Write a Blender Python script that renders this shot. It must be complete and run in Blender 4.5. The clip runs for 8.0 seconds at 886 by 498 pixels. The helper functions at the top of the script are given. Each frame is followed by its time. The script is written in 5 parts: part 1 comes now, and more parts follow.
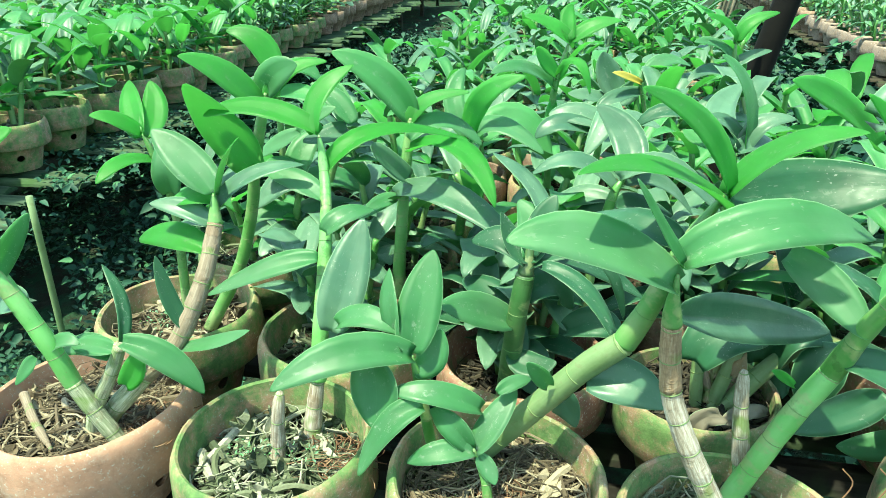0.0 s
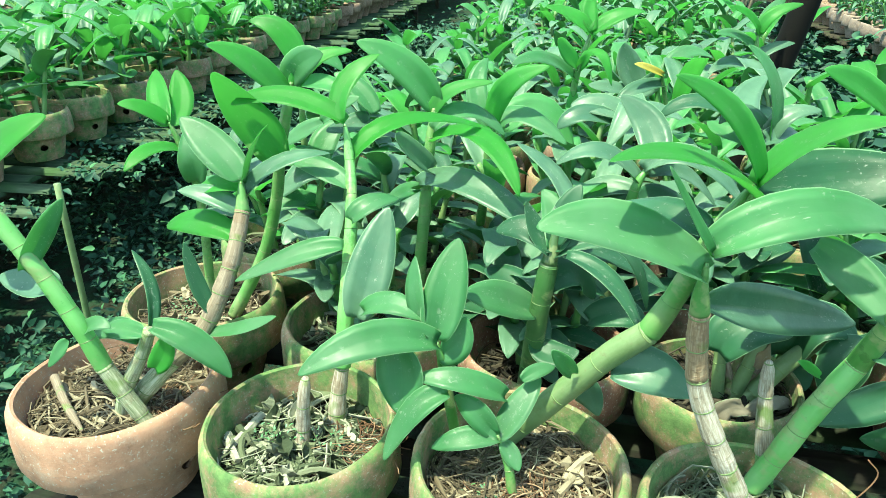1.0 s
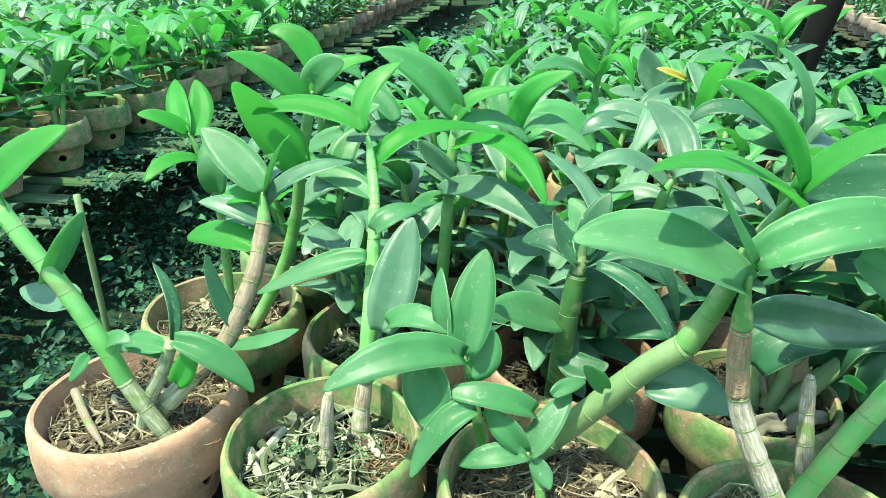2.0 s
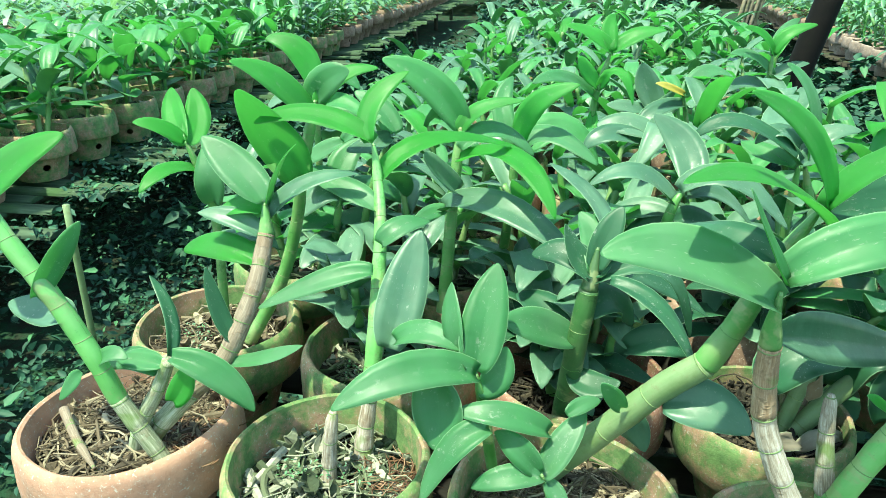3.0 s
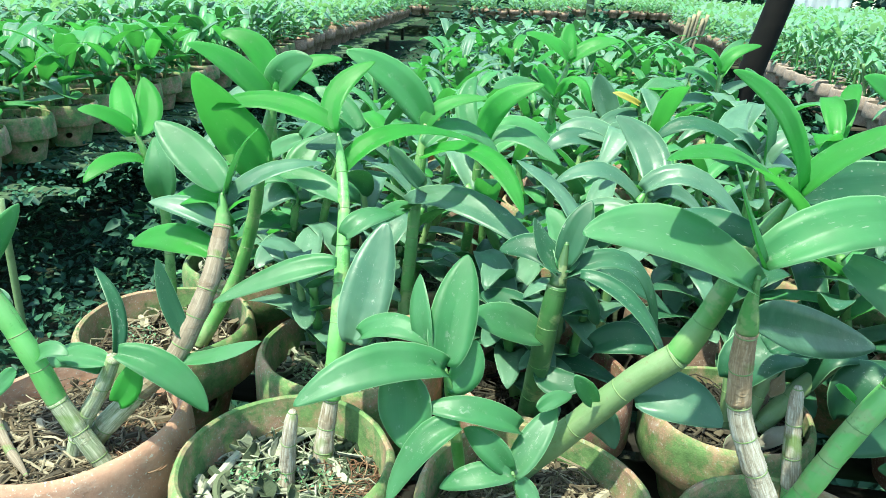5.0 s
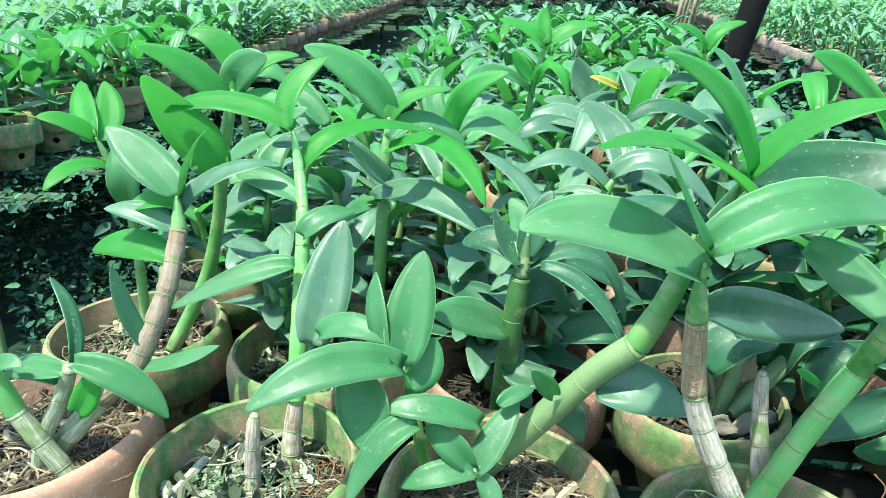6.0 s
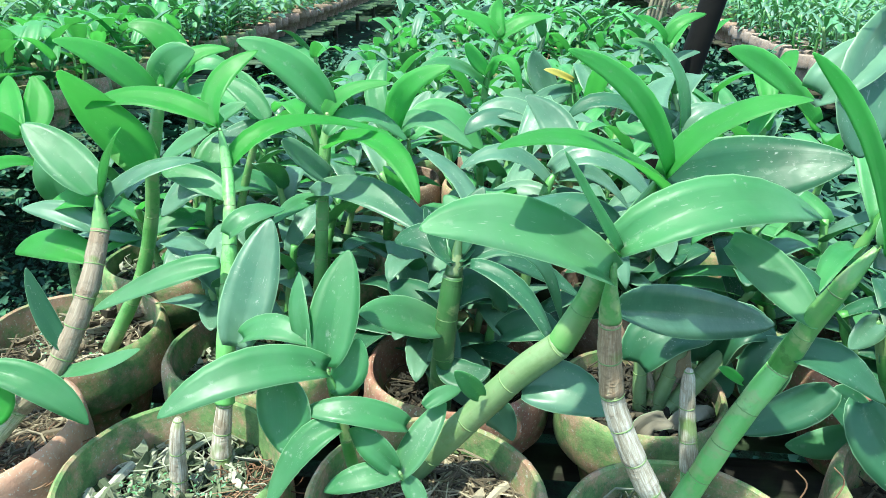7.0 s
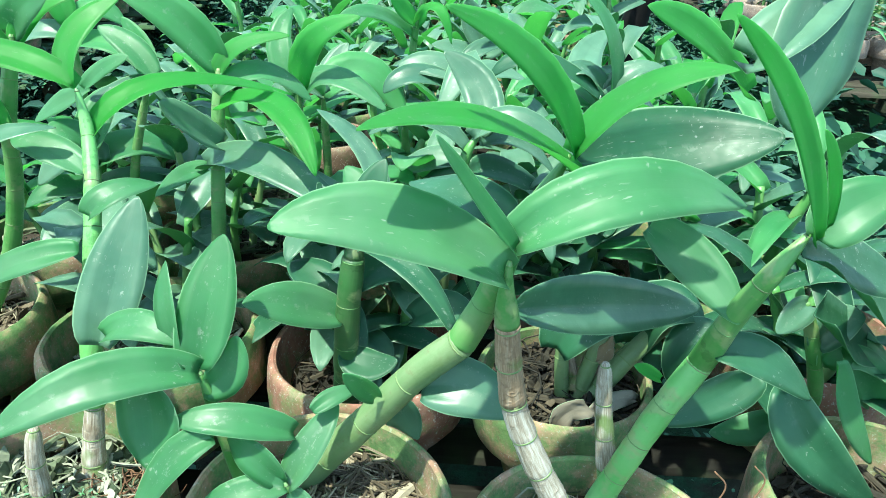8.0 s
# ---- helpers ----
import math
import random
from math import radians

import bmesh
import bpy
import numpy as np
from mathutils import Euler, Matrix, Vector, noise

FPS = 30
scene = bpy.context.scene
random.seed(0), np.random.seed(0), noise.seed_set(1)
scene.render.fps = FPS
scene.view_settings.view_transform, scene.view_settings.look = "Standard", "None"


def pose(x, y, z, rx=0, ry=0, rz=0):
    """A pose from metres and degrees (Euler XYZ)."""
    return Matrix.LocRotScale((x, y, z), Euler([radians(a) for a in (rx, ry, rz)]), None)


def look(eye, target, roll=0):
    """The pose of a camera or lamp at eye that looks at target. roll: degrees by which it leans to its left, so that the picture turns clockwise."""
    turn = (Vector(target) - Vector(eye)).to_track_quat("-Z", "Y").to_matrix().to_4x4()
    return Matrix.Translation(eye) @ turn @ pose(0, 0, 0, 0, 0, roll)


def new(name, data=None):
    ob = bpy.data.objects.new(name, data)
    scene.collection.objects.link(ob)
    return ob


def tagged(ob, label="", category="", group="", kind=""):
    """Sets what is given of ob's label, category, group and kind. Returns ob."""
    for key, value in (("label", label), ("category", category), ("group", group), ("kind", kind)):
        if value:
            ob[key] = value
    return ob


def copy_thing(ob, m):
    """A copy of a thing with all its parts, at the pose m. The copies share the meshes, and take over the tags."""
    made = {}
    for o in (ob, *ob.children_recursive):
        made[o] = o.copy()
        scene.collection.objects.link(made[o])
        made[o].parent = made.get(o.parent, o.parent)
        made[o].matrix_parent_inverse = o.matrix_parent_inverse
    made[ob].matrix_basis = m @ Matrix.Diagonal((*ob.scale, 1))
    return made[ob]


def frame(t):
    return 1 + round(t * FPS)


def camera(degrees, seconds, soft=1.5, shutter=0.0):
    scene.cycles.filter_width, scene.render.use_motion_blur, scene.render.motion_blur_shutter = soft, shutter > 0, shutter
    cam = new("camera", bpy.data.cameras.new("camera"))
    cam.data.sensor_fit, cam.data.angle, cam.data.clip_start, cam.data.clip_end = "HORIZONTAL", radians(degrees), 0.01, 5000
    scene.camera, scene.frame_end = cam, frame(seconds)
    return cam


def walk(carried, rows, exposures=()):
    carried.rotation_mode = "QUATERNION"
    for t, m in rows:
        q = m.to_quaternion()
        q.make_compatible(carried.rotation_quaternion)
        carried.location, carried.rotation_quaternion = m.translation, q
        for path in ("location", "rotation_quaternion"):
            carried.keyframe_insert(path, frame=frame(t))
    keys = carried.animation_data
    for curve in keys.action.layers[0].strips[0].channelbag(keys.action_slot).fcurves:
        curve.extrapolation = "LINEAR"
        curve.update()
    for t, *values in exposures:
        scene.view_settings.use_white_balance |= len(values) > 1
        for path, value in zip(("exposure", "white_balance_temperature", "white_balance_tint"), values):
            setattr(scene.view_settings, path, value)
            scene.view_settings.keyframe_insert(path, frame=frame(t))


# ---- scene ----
cam = camera(68.2, 8.0, soft=0.65)
EXPOSURES = [(0, 1.76, 7450, -15.5), (2.2, 1.74, 7280, -14), (4.5, 1.69, 6850, -10.5), (6.5, 1.74, 6400, -3), (8.0, 1.68, 6350, -7.5)]
PATH = [
    (0, (0.0, 0.0, 1.125), (0.0, 1.827, 0.312), 0.0),
    (0.5, (-0.006, -0.006, 1.119), (-0.015, 1.808, 0.279), 0.1),
    (1, (-0.015, -0.008, 1.122), (-0.053, 1.811, 0.29), -0.0),
    (1.5, (-0.021, 0.002, 1.119), (-0.075, 1.825, 0.298), -0.5),
    (2, (-0.031, 0.011, 1.12), (-0.108, 1.836, 0.305), -0.8),
    (2.2, (-0.041, 0.005, 1.125), (-0.105, 1.838, 0.327), -0.8),
    (3.3, (-0.073, 0.036, 1.103), (-0.085, 1.88, 0.327), 0.6),
    (3.5, (-0.083, 0.036, 1.098), (-0.093, 1.877, 0.317), 1.1),
    (4, (-0.091, 0.034, 1.087), (-0.091, 1.883, 0.323), 1.2),
    (4.5, (-0.095, 0.037, 1.08), (0.005, 1.897, 0.352), 1.7),
    (5, (-0.084, 0.04, 1.073), (0.048, 1.903, 0.357), 2.5),
    (5.2, (-0.072, 0.046, 1.075), (0.069, 1.909, 0.36), 2.4),
    (6.3, (-0.018, 0.05, 1.078), (0.086, 1.896, 0.317), -0.3),
    (6.5, (-0.01, 0.05, 1.08), (0.102, 1.894, 0.314), 0.1),
    (7, (0.029, 0.06, 1.079), (0.198, 1.898, 0.308), 0.3),
    (7.5, (0.064, 0.085, 1.071), (0.245, 1.903, 0.257), 1.3),
    (8, (0.096, 0.138, 1.077), (0.391, 1.896, 0.169), 1.7),
]
walk(cam, [(t, look(eye, target, roll)) for t, eye, target, roll in PATH], EXPOSURES)

# ---- world and sun ----
world = bpy.data.worlds.new("sky")
scene.world = world
world.use_nodes = True
wn, wl = world.node_tree.nodes, world.node_tree.links
sky = wn.new("ShaderNodeTexSky")
sky.sky_type, sky.sun_disc = "NISHITA", False
SUN_FROM = Vector((-0.26, -0.20, 0.945)).normalized()
sky.sun_elevation = math.asin(SUN_FROM.z)
sky.sun_rotation = math.atan2(SUN_FROM.x, SUN_FROM.y)
wl.new(sky.outputs[0], wn["Background"].inputs[0])
wn["Background"].inputs[1].default_value = 0.15
sun = new("sun", bpy.data.lights.new("sun", "SUN"))
sun.data.energy, sun.data.angle, sun.data.color = 3.15, radians(1.2), (1.0, 0.96, 0.88)
sun.matrix_world = look(SUN_FROM * 30, (0, 0, 0))


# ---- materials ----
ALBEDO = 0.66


class Nodes:
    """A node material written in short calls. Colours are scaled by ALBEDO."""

    def __init__(self, name, roughness=0.6, metallic=0.0):
        self.mat = bpy.data.materials.new(name)
        self.mat.use_nodes = True
        self.n, self.l = self.mat.node_tree.nodes, self.mat.node_tree.links
        self.bsdf = self.n["Principled BSDF"]
        self.bsdf.inputs["Roughness"].default_value = roughness
        self.bsdf.inputs["Metallic"].default_value = metallic
        self.coord = self.n.new("ShaderNodeTexCoord")
        self.info = self.n.new("ShaderNodeObjectInfo")

    def put(self, value, socket):
        if hasattr(value, "is_output"):
            self.l.new(value, socket)
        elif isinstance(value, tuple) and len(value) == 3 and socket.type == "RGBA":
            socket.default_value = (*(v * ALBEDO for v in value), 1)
        else:
            socket.default_value = value

    def noise(self, scale, detail=3.0, rough=0.55, stretch=None, kind="Object"):
        t = self.n.new("ShaderNodeTexNoise")
        t.inputs["Scale"].default_value, t.inputs["Detail"].default_value, t.inputs["Roughness"].default_value = scale, detail, rough
        src = self.coord.outputs[kind]
        if stretch:
            m = self.n.new("ShaderNodeMapping")
            m.inputs["Scale"].default_value = stretch
            self.l.new(src, m.inputs[0])
            src = m.outputs[0]
        add = self.n.new("ShaderNodeVectorMath")
        self.l.new(src, add.inputs[0])
        seed = self.n.new("ShaderNodeMath")
        seed.operation = "MULTIPLY"
        seed.inputs[1].default_value = 37.0
        self.l.new(self.info.outputs["Random"], seed.inputs[0])
        self.l.new(seed.outputs[0], add.inputs[1])
        self.l.new(add.outputs[0], t.inputs["Vector"])
        return t.outputs["Fac"]

    def ramp(self, fac, *stops):
        r = self.n.new("ShaderNodeValToRGB")
        e = r.color_ramp.elements
        while len(e) < len(stops):
            e.new(0.5)
        for item, (at, c) in zip(e, stops):
            item.position = at
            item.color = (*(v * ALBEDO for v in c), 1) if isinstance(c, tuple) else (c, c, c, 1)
        self.put(fac, r.inputs[0])
        return r.outputs[0]

    def mix(self, fac, a, b, how="MIX"):
        m = self.n.new("ShaderNodeMix")
        m.data_type, m.blend_type = "RGBA", how
        self.put(fac, m.inputs[0])
        self.put(a, m.inputs[6])
        self.put(b, m.inputs[7])
        return m.outputs[2]

    def math(self, how, a, b=0.0):
        m = self.n.new("ShaderNodeMath")
        m.operation = how
        self.put(a, m.inputs[0])
        self.put(b, m.inputs[1])
        return m.outputs[0]

    def colour(self, c):
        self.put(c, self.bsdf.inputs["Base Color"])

    def rough(self, v):
        self.put(v, self.bsdf.inputs["Roughness"])

    def bump(self, h, strength=0.3, distance=0.002):
        b = self.n.new("ShaderNodeBump")
        b.inputs["Strength"].default_value, b.inputs["Distance"].default_value = strength, distance
        self.l.new(h, b.inputs["Height"])
        self.l.new(b.outputs[0], self.bsdf.inputs["Normal"])


def leaf_material(name, dark, light, rough, clear=0.35, wax=0.0):
    """A living leaf: waxy, let through by light, with fine veins along it and specks of dried water."""
    m = Nodes(name, rough)
    uv = m.coord.outputs["UV"]
    sep = m.n.new("ShaderNodeSeparateXYZ")
    m.l.new(uv, sep.inputs[0])
    big = m.noise(14, 3)
    fac = m.math("ADD", m.math("MULTIPLY", big, 0.9), m.math("MULTIPLY", m.info.outputs["Random"], 0.35))
    base = m.ramp(fac, (0.25, dark), (0.85, light))
    veins = m.n.new("ShaderNodeTexNoise")
    veins.inputs["Scale"].default_value, veins.inputs["Detail"].default_value = 1.0, 4
    mp = m.n.new("ShaderNodeMapping")
    mp.inputs["Scale"].default_value = (42, 1.5, 1)
    m.l.new(uv, mp.inputs[0])
    m.l.new(mp.outputs[0], veins.inputs["Vector"])
    base = m.mix(m.math("MULTIPLY", m.ramp(veins.outputs["Fac"], (0.35, 0.0), (0.7, 1.0)), 0.16), base, (light[0] * 1.25, light[1] * 1.15, light[2] * 1.3))
    middle = m.math("ABSOLUTE", m.math("SUBTRACT", sep.outputs[0], 0.5))
    rib = m.ramp(middle, (0.0, 1.0), (0.022, 0.0))
    base = m.mix(m.math("MULTIPLY", rib, 0.10), base, (light[0] * 1.6, light[1] * 1.3, light[2] * 1.5))
    bloom = m.math("MULTIPLY", m.ramp(m.noise(11, 4, 0.6), (0.42, 0.0), (0.66, 1.0)), wax)
    base = m.mix(bloom, base, (0.205, 0.375, 0.235))
    shade = m.ramp(m.noise(19, 4, 0.65), (0.34, 0.24), (0.56, 0.0))
    base = m.mix(shade, base, tuple(v * 0.55 for v in dark))
    edge = m.ramp(middle, (0.474, 0.0), (0.492, 1.0))
    base = m.mix(m.math("MULTIPLY", edge, 0.55), base, (0.46, 0.76, 0.44))
    specks = m.ramp(m.noise(210, 2, 0.7), (0.63, 0.0), (0.68, 1.0))
    patch = m.ramp(m.noise(26, 2), (0.52, 0.0), (0.66, 1.0))
    marks = m.math("MULTIPLY", m.ramp(m.noise(120, 3, 0.7), (0.56, 0.0), (0.62, 1.0)), m.ramp(middle, (0.03, 1.0), (0.13, 0.0)))
    dash = m.ramp(m.noise(1.0, 2, 0.5, (30, 13, 1), "UV"), (0.68, 0.0), (0.70, 1.0))
    dash = m.math("MULTIPLY", m.math("MULTIPLY", dash, m.ramp(m.noise(13, 2), (0.48, 0.0), (0.58, 1.0))), m.ramp(middle, (0.20, 0.55), (0.34, 0.0)))
    spots = m.math("MULTIPLY", m.math("MAXIMUM", m.math("MULTIPLY", specks, patch), m.math("MULTIPLY", marks, m.ramp(m.noise(9, 2), (0.5, 0.0), (0.6, 0.8)))), 0.5)
    spots = m.math("MAXIMUM", spots, dash)
    base = m.mix(spots, base, (0.55, 0.62, 0.52))
    m.colour(base)
    m.rough(m.ramp(m.noise(55, 3), (0.3, rough - 0.07), (0.75, rough + 0.12)))
    m.bsdf.inputs["Specular IOR Level"].default_value = 0.38
    m.bump(m.math("ADD", m.math("MULTIPLY", veins.outputs["Fac"], 0.35), m.math("MULTIPLY", m.noise(30, 3), 5.0)), 0.22, 0.0009)
    thin = m.n.new("ShaderNodeBsdfTranslucent")
    m.l.new(m.mix(0.72, base, (0.64, 1.28, 0.54), "MIX"), thin.inputs[0])
    both = m.n.new("ShaderNodeMixShader")
    both.inputs[0].default_value = clear
    m.l.new(m.bsdf.outputs[0], both.inputs[1])
    m.l.new(thin.outputs[0], both.inputs[2])
    m.l.new(both.outputs[0], m.n["Material Output"].inputs["Surface"])
    return m.mat


LEAF = {
    "young": leaf_material("young_leaf", (0.060, 0.40, 0.050), (0.135, 0.60, 0.120), 0.46, 0.62, 0.28),
    "mid": leaf_material("leaf", (0.042, 0.195, 0.066), (0.102, 0.335, 0.132), 0.44, 0.32, 0.42),
    "dusty": leaf_material("dusty_leaf", (0.080, 0.205, 0.120), (0.170, 0.350, 0.220), 0.42, 0.20, 0.6),
    "fresh": leaf_material("fresh_leaf", (0.070, 0.33, 0.100), (0.155, 0.50, 0.180), 0.42, 0.42, 0.30),
    "old": leaf_material("old_leaf", (0.048, 0.150, 0.086), (0.125, 0.280, 0.175), 0.36, 0.18, 0.5),
    "dead": leaf_material("dead_leaf", (0.10, 0.075, 0.04), (0.34, 0.26, 0.16), 0.8, 0.1),
    "husk": leaf_material("dry_husk", (0.15, 0.13, 0.09), (0.40, 0.37, 0.28), 0.85, 0.1),
    "under": leaf_material("leaf_underside", (0.060, 0.37, 0.055), (0.120, 0.51, 0.115), 0.55, 0.62),
    # darkened copy of the leaf colours: the shade among inner leaves is put into it
    "deep": leaf_material("shade_dark_leaf", (0.016, 0.092, 0.040), (0.045, 0.170, 0.078), 0.46, 0.12, 0.1),
    "under_old": leaf_material("old_leaf_underside", (0.035, 0.18, 0.070), (0.085, 0.30, 0.13), 0.55, 0.30),
    "yellow": leaf_material("yellowed_leaf", (0.50, 0.44, 0.05), (0.60, 0.54, 0.13), 0.55, 0.15),
}


def cane_green(name, dark, light, bare, worn):
    """A living cane: green, with paler bare patches by the share worn."""
    m = Nodes(name, 0.42)
    c = m.ramp(m.noise(22, 3, 0.5), (0.3, dark), (0.75, light))
    c = m.mix(m.ramp(m.noise(16, 4, 0.65), (0.44, 0.0), (0.66, worn)), c, bare)
    c = m.mix(m.ramp(m.noise(140, 3, 0.6), (0.66, 0.0), (0.72, 0.4)), c, (0.20, 0.17, 0.09))
    streak = m.noise(1.0, 3, 0.6, (20, 16, 1), "UV")
    c = m.mix(m.math("MULTIPLY", streak, 0.18), c, bare)
    husk = m.ramp(m.noise(1.0, 4, 0.65, (1.4, 26, 1), "UV"), (0.53, 0.0), (0.60, 0.55))
    c = m.mix(husk, c, (0.40, 0.46, 0.22))
    c = m.mix(m.ramp(m.noise(1.0, 4, 0.7, (2.2, 38, 1), "UV"), (0.58, 0.0), (0.64, 0.5)), c, tuple(v * 0.5 for v in dark))
    m.colour(c)
    m.bump(m.math("ADD", streak, husk), 0.4, 0.001)
    return m.mat


def cane_pale():
    m = Nodes("pale_green_cane", 0.5)
    streak = m.noise(1.0, 3, 0.6, (20, 16, 1), "UV")
    c = m.ramp(m.noise(20, 3, 0.55), (0.3, (0.12, 0.28, 0.085)), (0.72, (0.25, 0.40, 0.17)))
    c = m.mix(m.math("MULTIPLY", streak, 0.4), c, (0.46, 0.48, 0.30))
    c = m.mix(m.ramp(m.noise(34, 5, 0.7), (0.48, 0.0), (0.66, 0.6)), c, (0.15, 0.25, 0.085))
    c = m.mix(m.ramp(m.noise(80, 4, 0.7), (0.56, 0.0), (0.68, 0.55)), c, (0.22, 0.20, 0.10))
    m.colour(c)
    m.bump(streak, 0.4, 0.001)
    return m.mat


def cane_dry(name, dark, mid, pale, green, bark=0.3):
    m = Nodes(name, 0.78)
    streak = m.noise(1.0, 4, 0.65, (26, 30, 1), "UV")
    c = m.ramp(streak, (0.32, dark), (0.50, mid), (0.66, pale))
    c = m.mix(m.ramp(m.noise(55, 4, 0.7), (0.55, 0.0), (0.70, 0.7)), c, tuple(v * 0.55 for v in mid))
    c = m.mix(m.ramp(m.noise(24, 2, 0.5), (0.57, 0.0), (0.63, green)), c, (0.18, 0.32, 0.06))
    torn = m.ramp(m.noise(1.0, 4, 0.7, (1.6, 34, 1), "UV"), (0.54, 0.0), (0.58, bark))
    c = m.mix(torn, c, (0.30, 0.20, 0.12))
    m.colour(c)
    m.bump(m.math("ADD", streak, m.math("MULTIPLY", torn, 0.8)), 0.8, 0.0016)
    return m.mat


CANE = {
    "green": cane_green("green_cane", (0.065, 0.295, 0.047), (0.165, 0.465, 0.120), (0.33, 0.44, 0.21), 0.55),
    "dry": cane_dry("dry_cane", (0.24, 0.19, 0.12), (0.54, 0.48, 0.37), (0.82, 0.79, 0.68), 0.8),
    "pale": cane_pale(),
    "sheath": cane_dry("sheathed_cane", (0.20, 0.27, 0.13), (0.42, 0.48, 0.30), (0.66, 0.70, 0.52), 0.6),
    "bright": cane_green("bright_green_cane", (0.135, 0.52, 0.108), (0.26, 0.70, 0.205), (0.46, 0.72, 0.35), 0.35),
    # green cane with the shade of the leaves over it put into the colour
    "dark": cane_green("shade_dark_cane", (0.030, 0.14, 0.030), (0.075, 0.23, 0.065), (0.15, 0.22, 0.11), 0.5),
    "russet": cane_dry("russet_cane", (0.30, 0.20, 0.11), (0.47, 0.33, 0.20), (0.64, 0.51, 0.35), 0.5, 0.45),
    "brown": cane_dry("brown_cane", (0.24, 0.19, 0.13), (0.35, 0.28, 0.20), (0.47, 0.40, 0.30), 0.7, 0.4),
}


def node_ring():
    m = Nodes("cane_joint", 0.7)
    m.colour(m.ramp(m.noise(120, 3), (0.3, (0.14, 0.27, 0.08)), (0.7, (0.32, 0.44, 0.18))))
    return m.mat


JOINT = node_ring()
SCAR = cane_green("joint_scar", (0.09, 0.26, 0.06), (0.20, 0.44, 0.14), (0.30, 0.33, 0.17), 0.8)


def clay(name, moss, tint=(0.50, 0.30, 0.195)):
    """Old terracotta: dusty, lime-stained, with green algae by the share moss."""
    m = Nodes(name, 0.85)
    grain = m.noise(60, 5, 0.65)
    c = m.ramp(m.noise(16, 6, 0.72), (0.32, tuple(v * 0.60 for v in tint)), (0.5, tint), (0.68, tuple(min(1, v * 1.3) for v in tint)))
    c = m.mix(m.ramp(grain, (0.45, 0.0), (0.7, 0.45)), c, (0.64, 0.42, 0.29))
    lime = m.ramp(m.noise(26, 5, 0.78), (0.52, 0.0), (0.72, 0.6))
    c = m.mix(lime, c, (0.64, 0.52, 0.41))
    specks = m.ramp(m.noise(240, 3, 0.65), (0.615, 0.0), (0.65, 0.85))
    c = m.mix(specks, c, (0.72, 0.68, 0.58))
    algae = m.ramp(m.noise(17, 7, 0.76), (0.64 - 0.36 * moss, 0.0), (0.80 - 0.34 * moss, min(0.95, 0.5 + moss)))
    green = m.ramp(m.noise(45, 4, 0.7), (0.3, (0.065, 0.175, 0.050)), (0.7, (0.22, 0.41, 0.13)))
    c = m.mix(algae, c, green)
    m.colour(c)
    m.bump(m.math("ADD", grain, m.math("MULTIPLY", m.noise(400, 3), 0.5)), 0.55, 0.002)
    return m.mat


CLAY = {
    "clean": clay("terracotta", 0.05, (0.64, 0.355, 0.235)),
    "stained": clay("stained_terracotta", 0.64),
    "mossy": clay("mossy_terracotta", 0.73),
    "pale": clay("dusty_terracotta", 0.02, (0.40, 0.31, 0.25)),
    "red": clay("reddish_terracotta", 0.40, (0.36, 0.17, 0.115)),
    "grey": clay("weathered_terracotta", 0.22, (0.34, 0.22, 0.155)),
}


def chips(name, a, b, c, single=False):
    m = Nodes(name, 0.9)
    geo = m.n.new("ShaderNodeNewGeometry")
    base = m.ramp(m.info.outputs["Random"] if single else geo.outputs["Random Per Island"], (0.0, a), (0.32, tuple((p + q) / 2 for p, q in zip(a, b))), (0.6, b), (1.0, c))
    base = m.mix(m.math("MULTIPLY", m.noise(150, 4, 0.7), 0.6), base, tuple(v * 0.45 for v in b))
    m.colour(base)
    m.bump(m.noise(260, 4), 0.6, 0.002)
    return m.mat


BROWN_COLOURS = ((0.040, 0.032, 0.018), (0.27, 0.21, 0.13), (0.74, 0.66, 0.46))
PALE_COLOURS = ((0.030, 0.060, 0.026), (0.22, 0.27, 0.15), (0.72, 0.72, 0.58))
MIX_BROWN = chips("bark_mix", *BROWN_COLOURS)
# bark mix darkened in colour to stand in for the shade inside crowded pots
MIX_DARK = chips("shade_dark_mix", (0.012, 0.012, 0.008), (0.05, 0.045, 0.028), (0.20, 0.16, 0.10))
MIX_PALE = chips("mossy_root_mix", *PALE_COLOURS)
SINGLE = {"bark_mix": chips("bark_piece", *BROWN_COLOURS, True), "mossy_root_mix": chips("root_piece", *PALE_COLOURS, True)}


def soil():
    m = Nodes("soil", 0.95)
    m.colour(m.ramp(m.noise(70, 5, 0.7), (0.3, (0.018, 0.015, 0.010)), (0.7, (0.085, 0.062, 0.038))))
    m.bump(m.noise(120, 5, 0.7), 0.8, 0.006)
    return m.mat


SOIL = soil()


def timber(name, a, b, algae=0.6):
    m = Nodes(name, 0.85)
    g = m.noise(22, 5, 0.65, (0.15, 1.6, 1.6))
    c = m.ramp(g, (0.3, a), (0.7, b))
    c = m.mix(m.ramp(m.noise(9, 4), (0.48, 0.0), (0.64, algae)), c, (0.06, 0.13, 0.045))
    m.bsdf.inputs["Specular IOR Level"].default_value = 0.2
    m.colour(c)
    m.bump(g, 0.5, 0.003)
    return m.mat


SLAT = timber("weathered_bamboo", (0.022, 0.050, 0.028), (0.12, 0.19, 0.11), 0.95)
BEAM = timber("old_timber", (0.030, 0.028, 0.020), (0.09, 0.08, 0.055), 0.4)
# near-black wood: the deep shade between the pots is put into its colour
SHADE_TIMBER = timber("shade_dark_timber", (0.010, 0.010, 0.008), (0.035, 0.032, 0.024), 0.3)
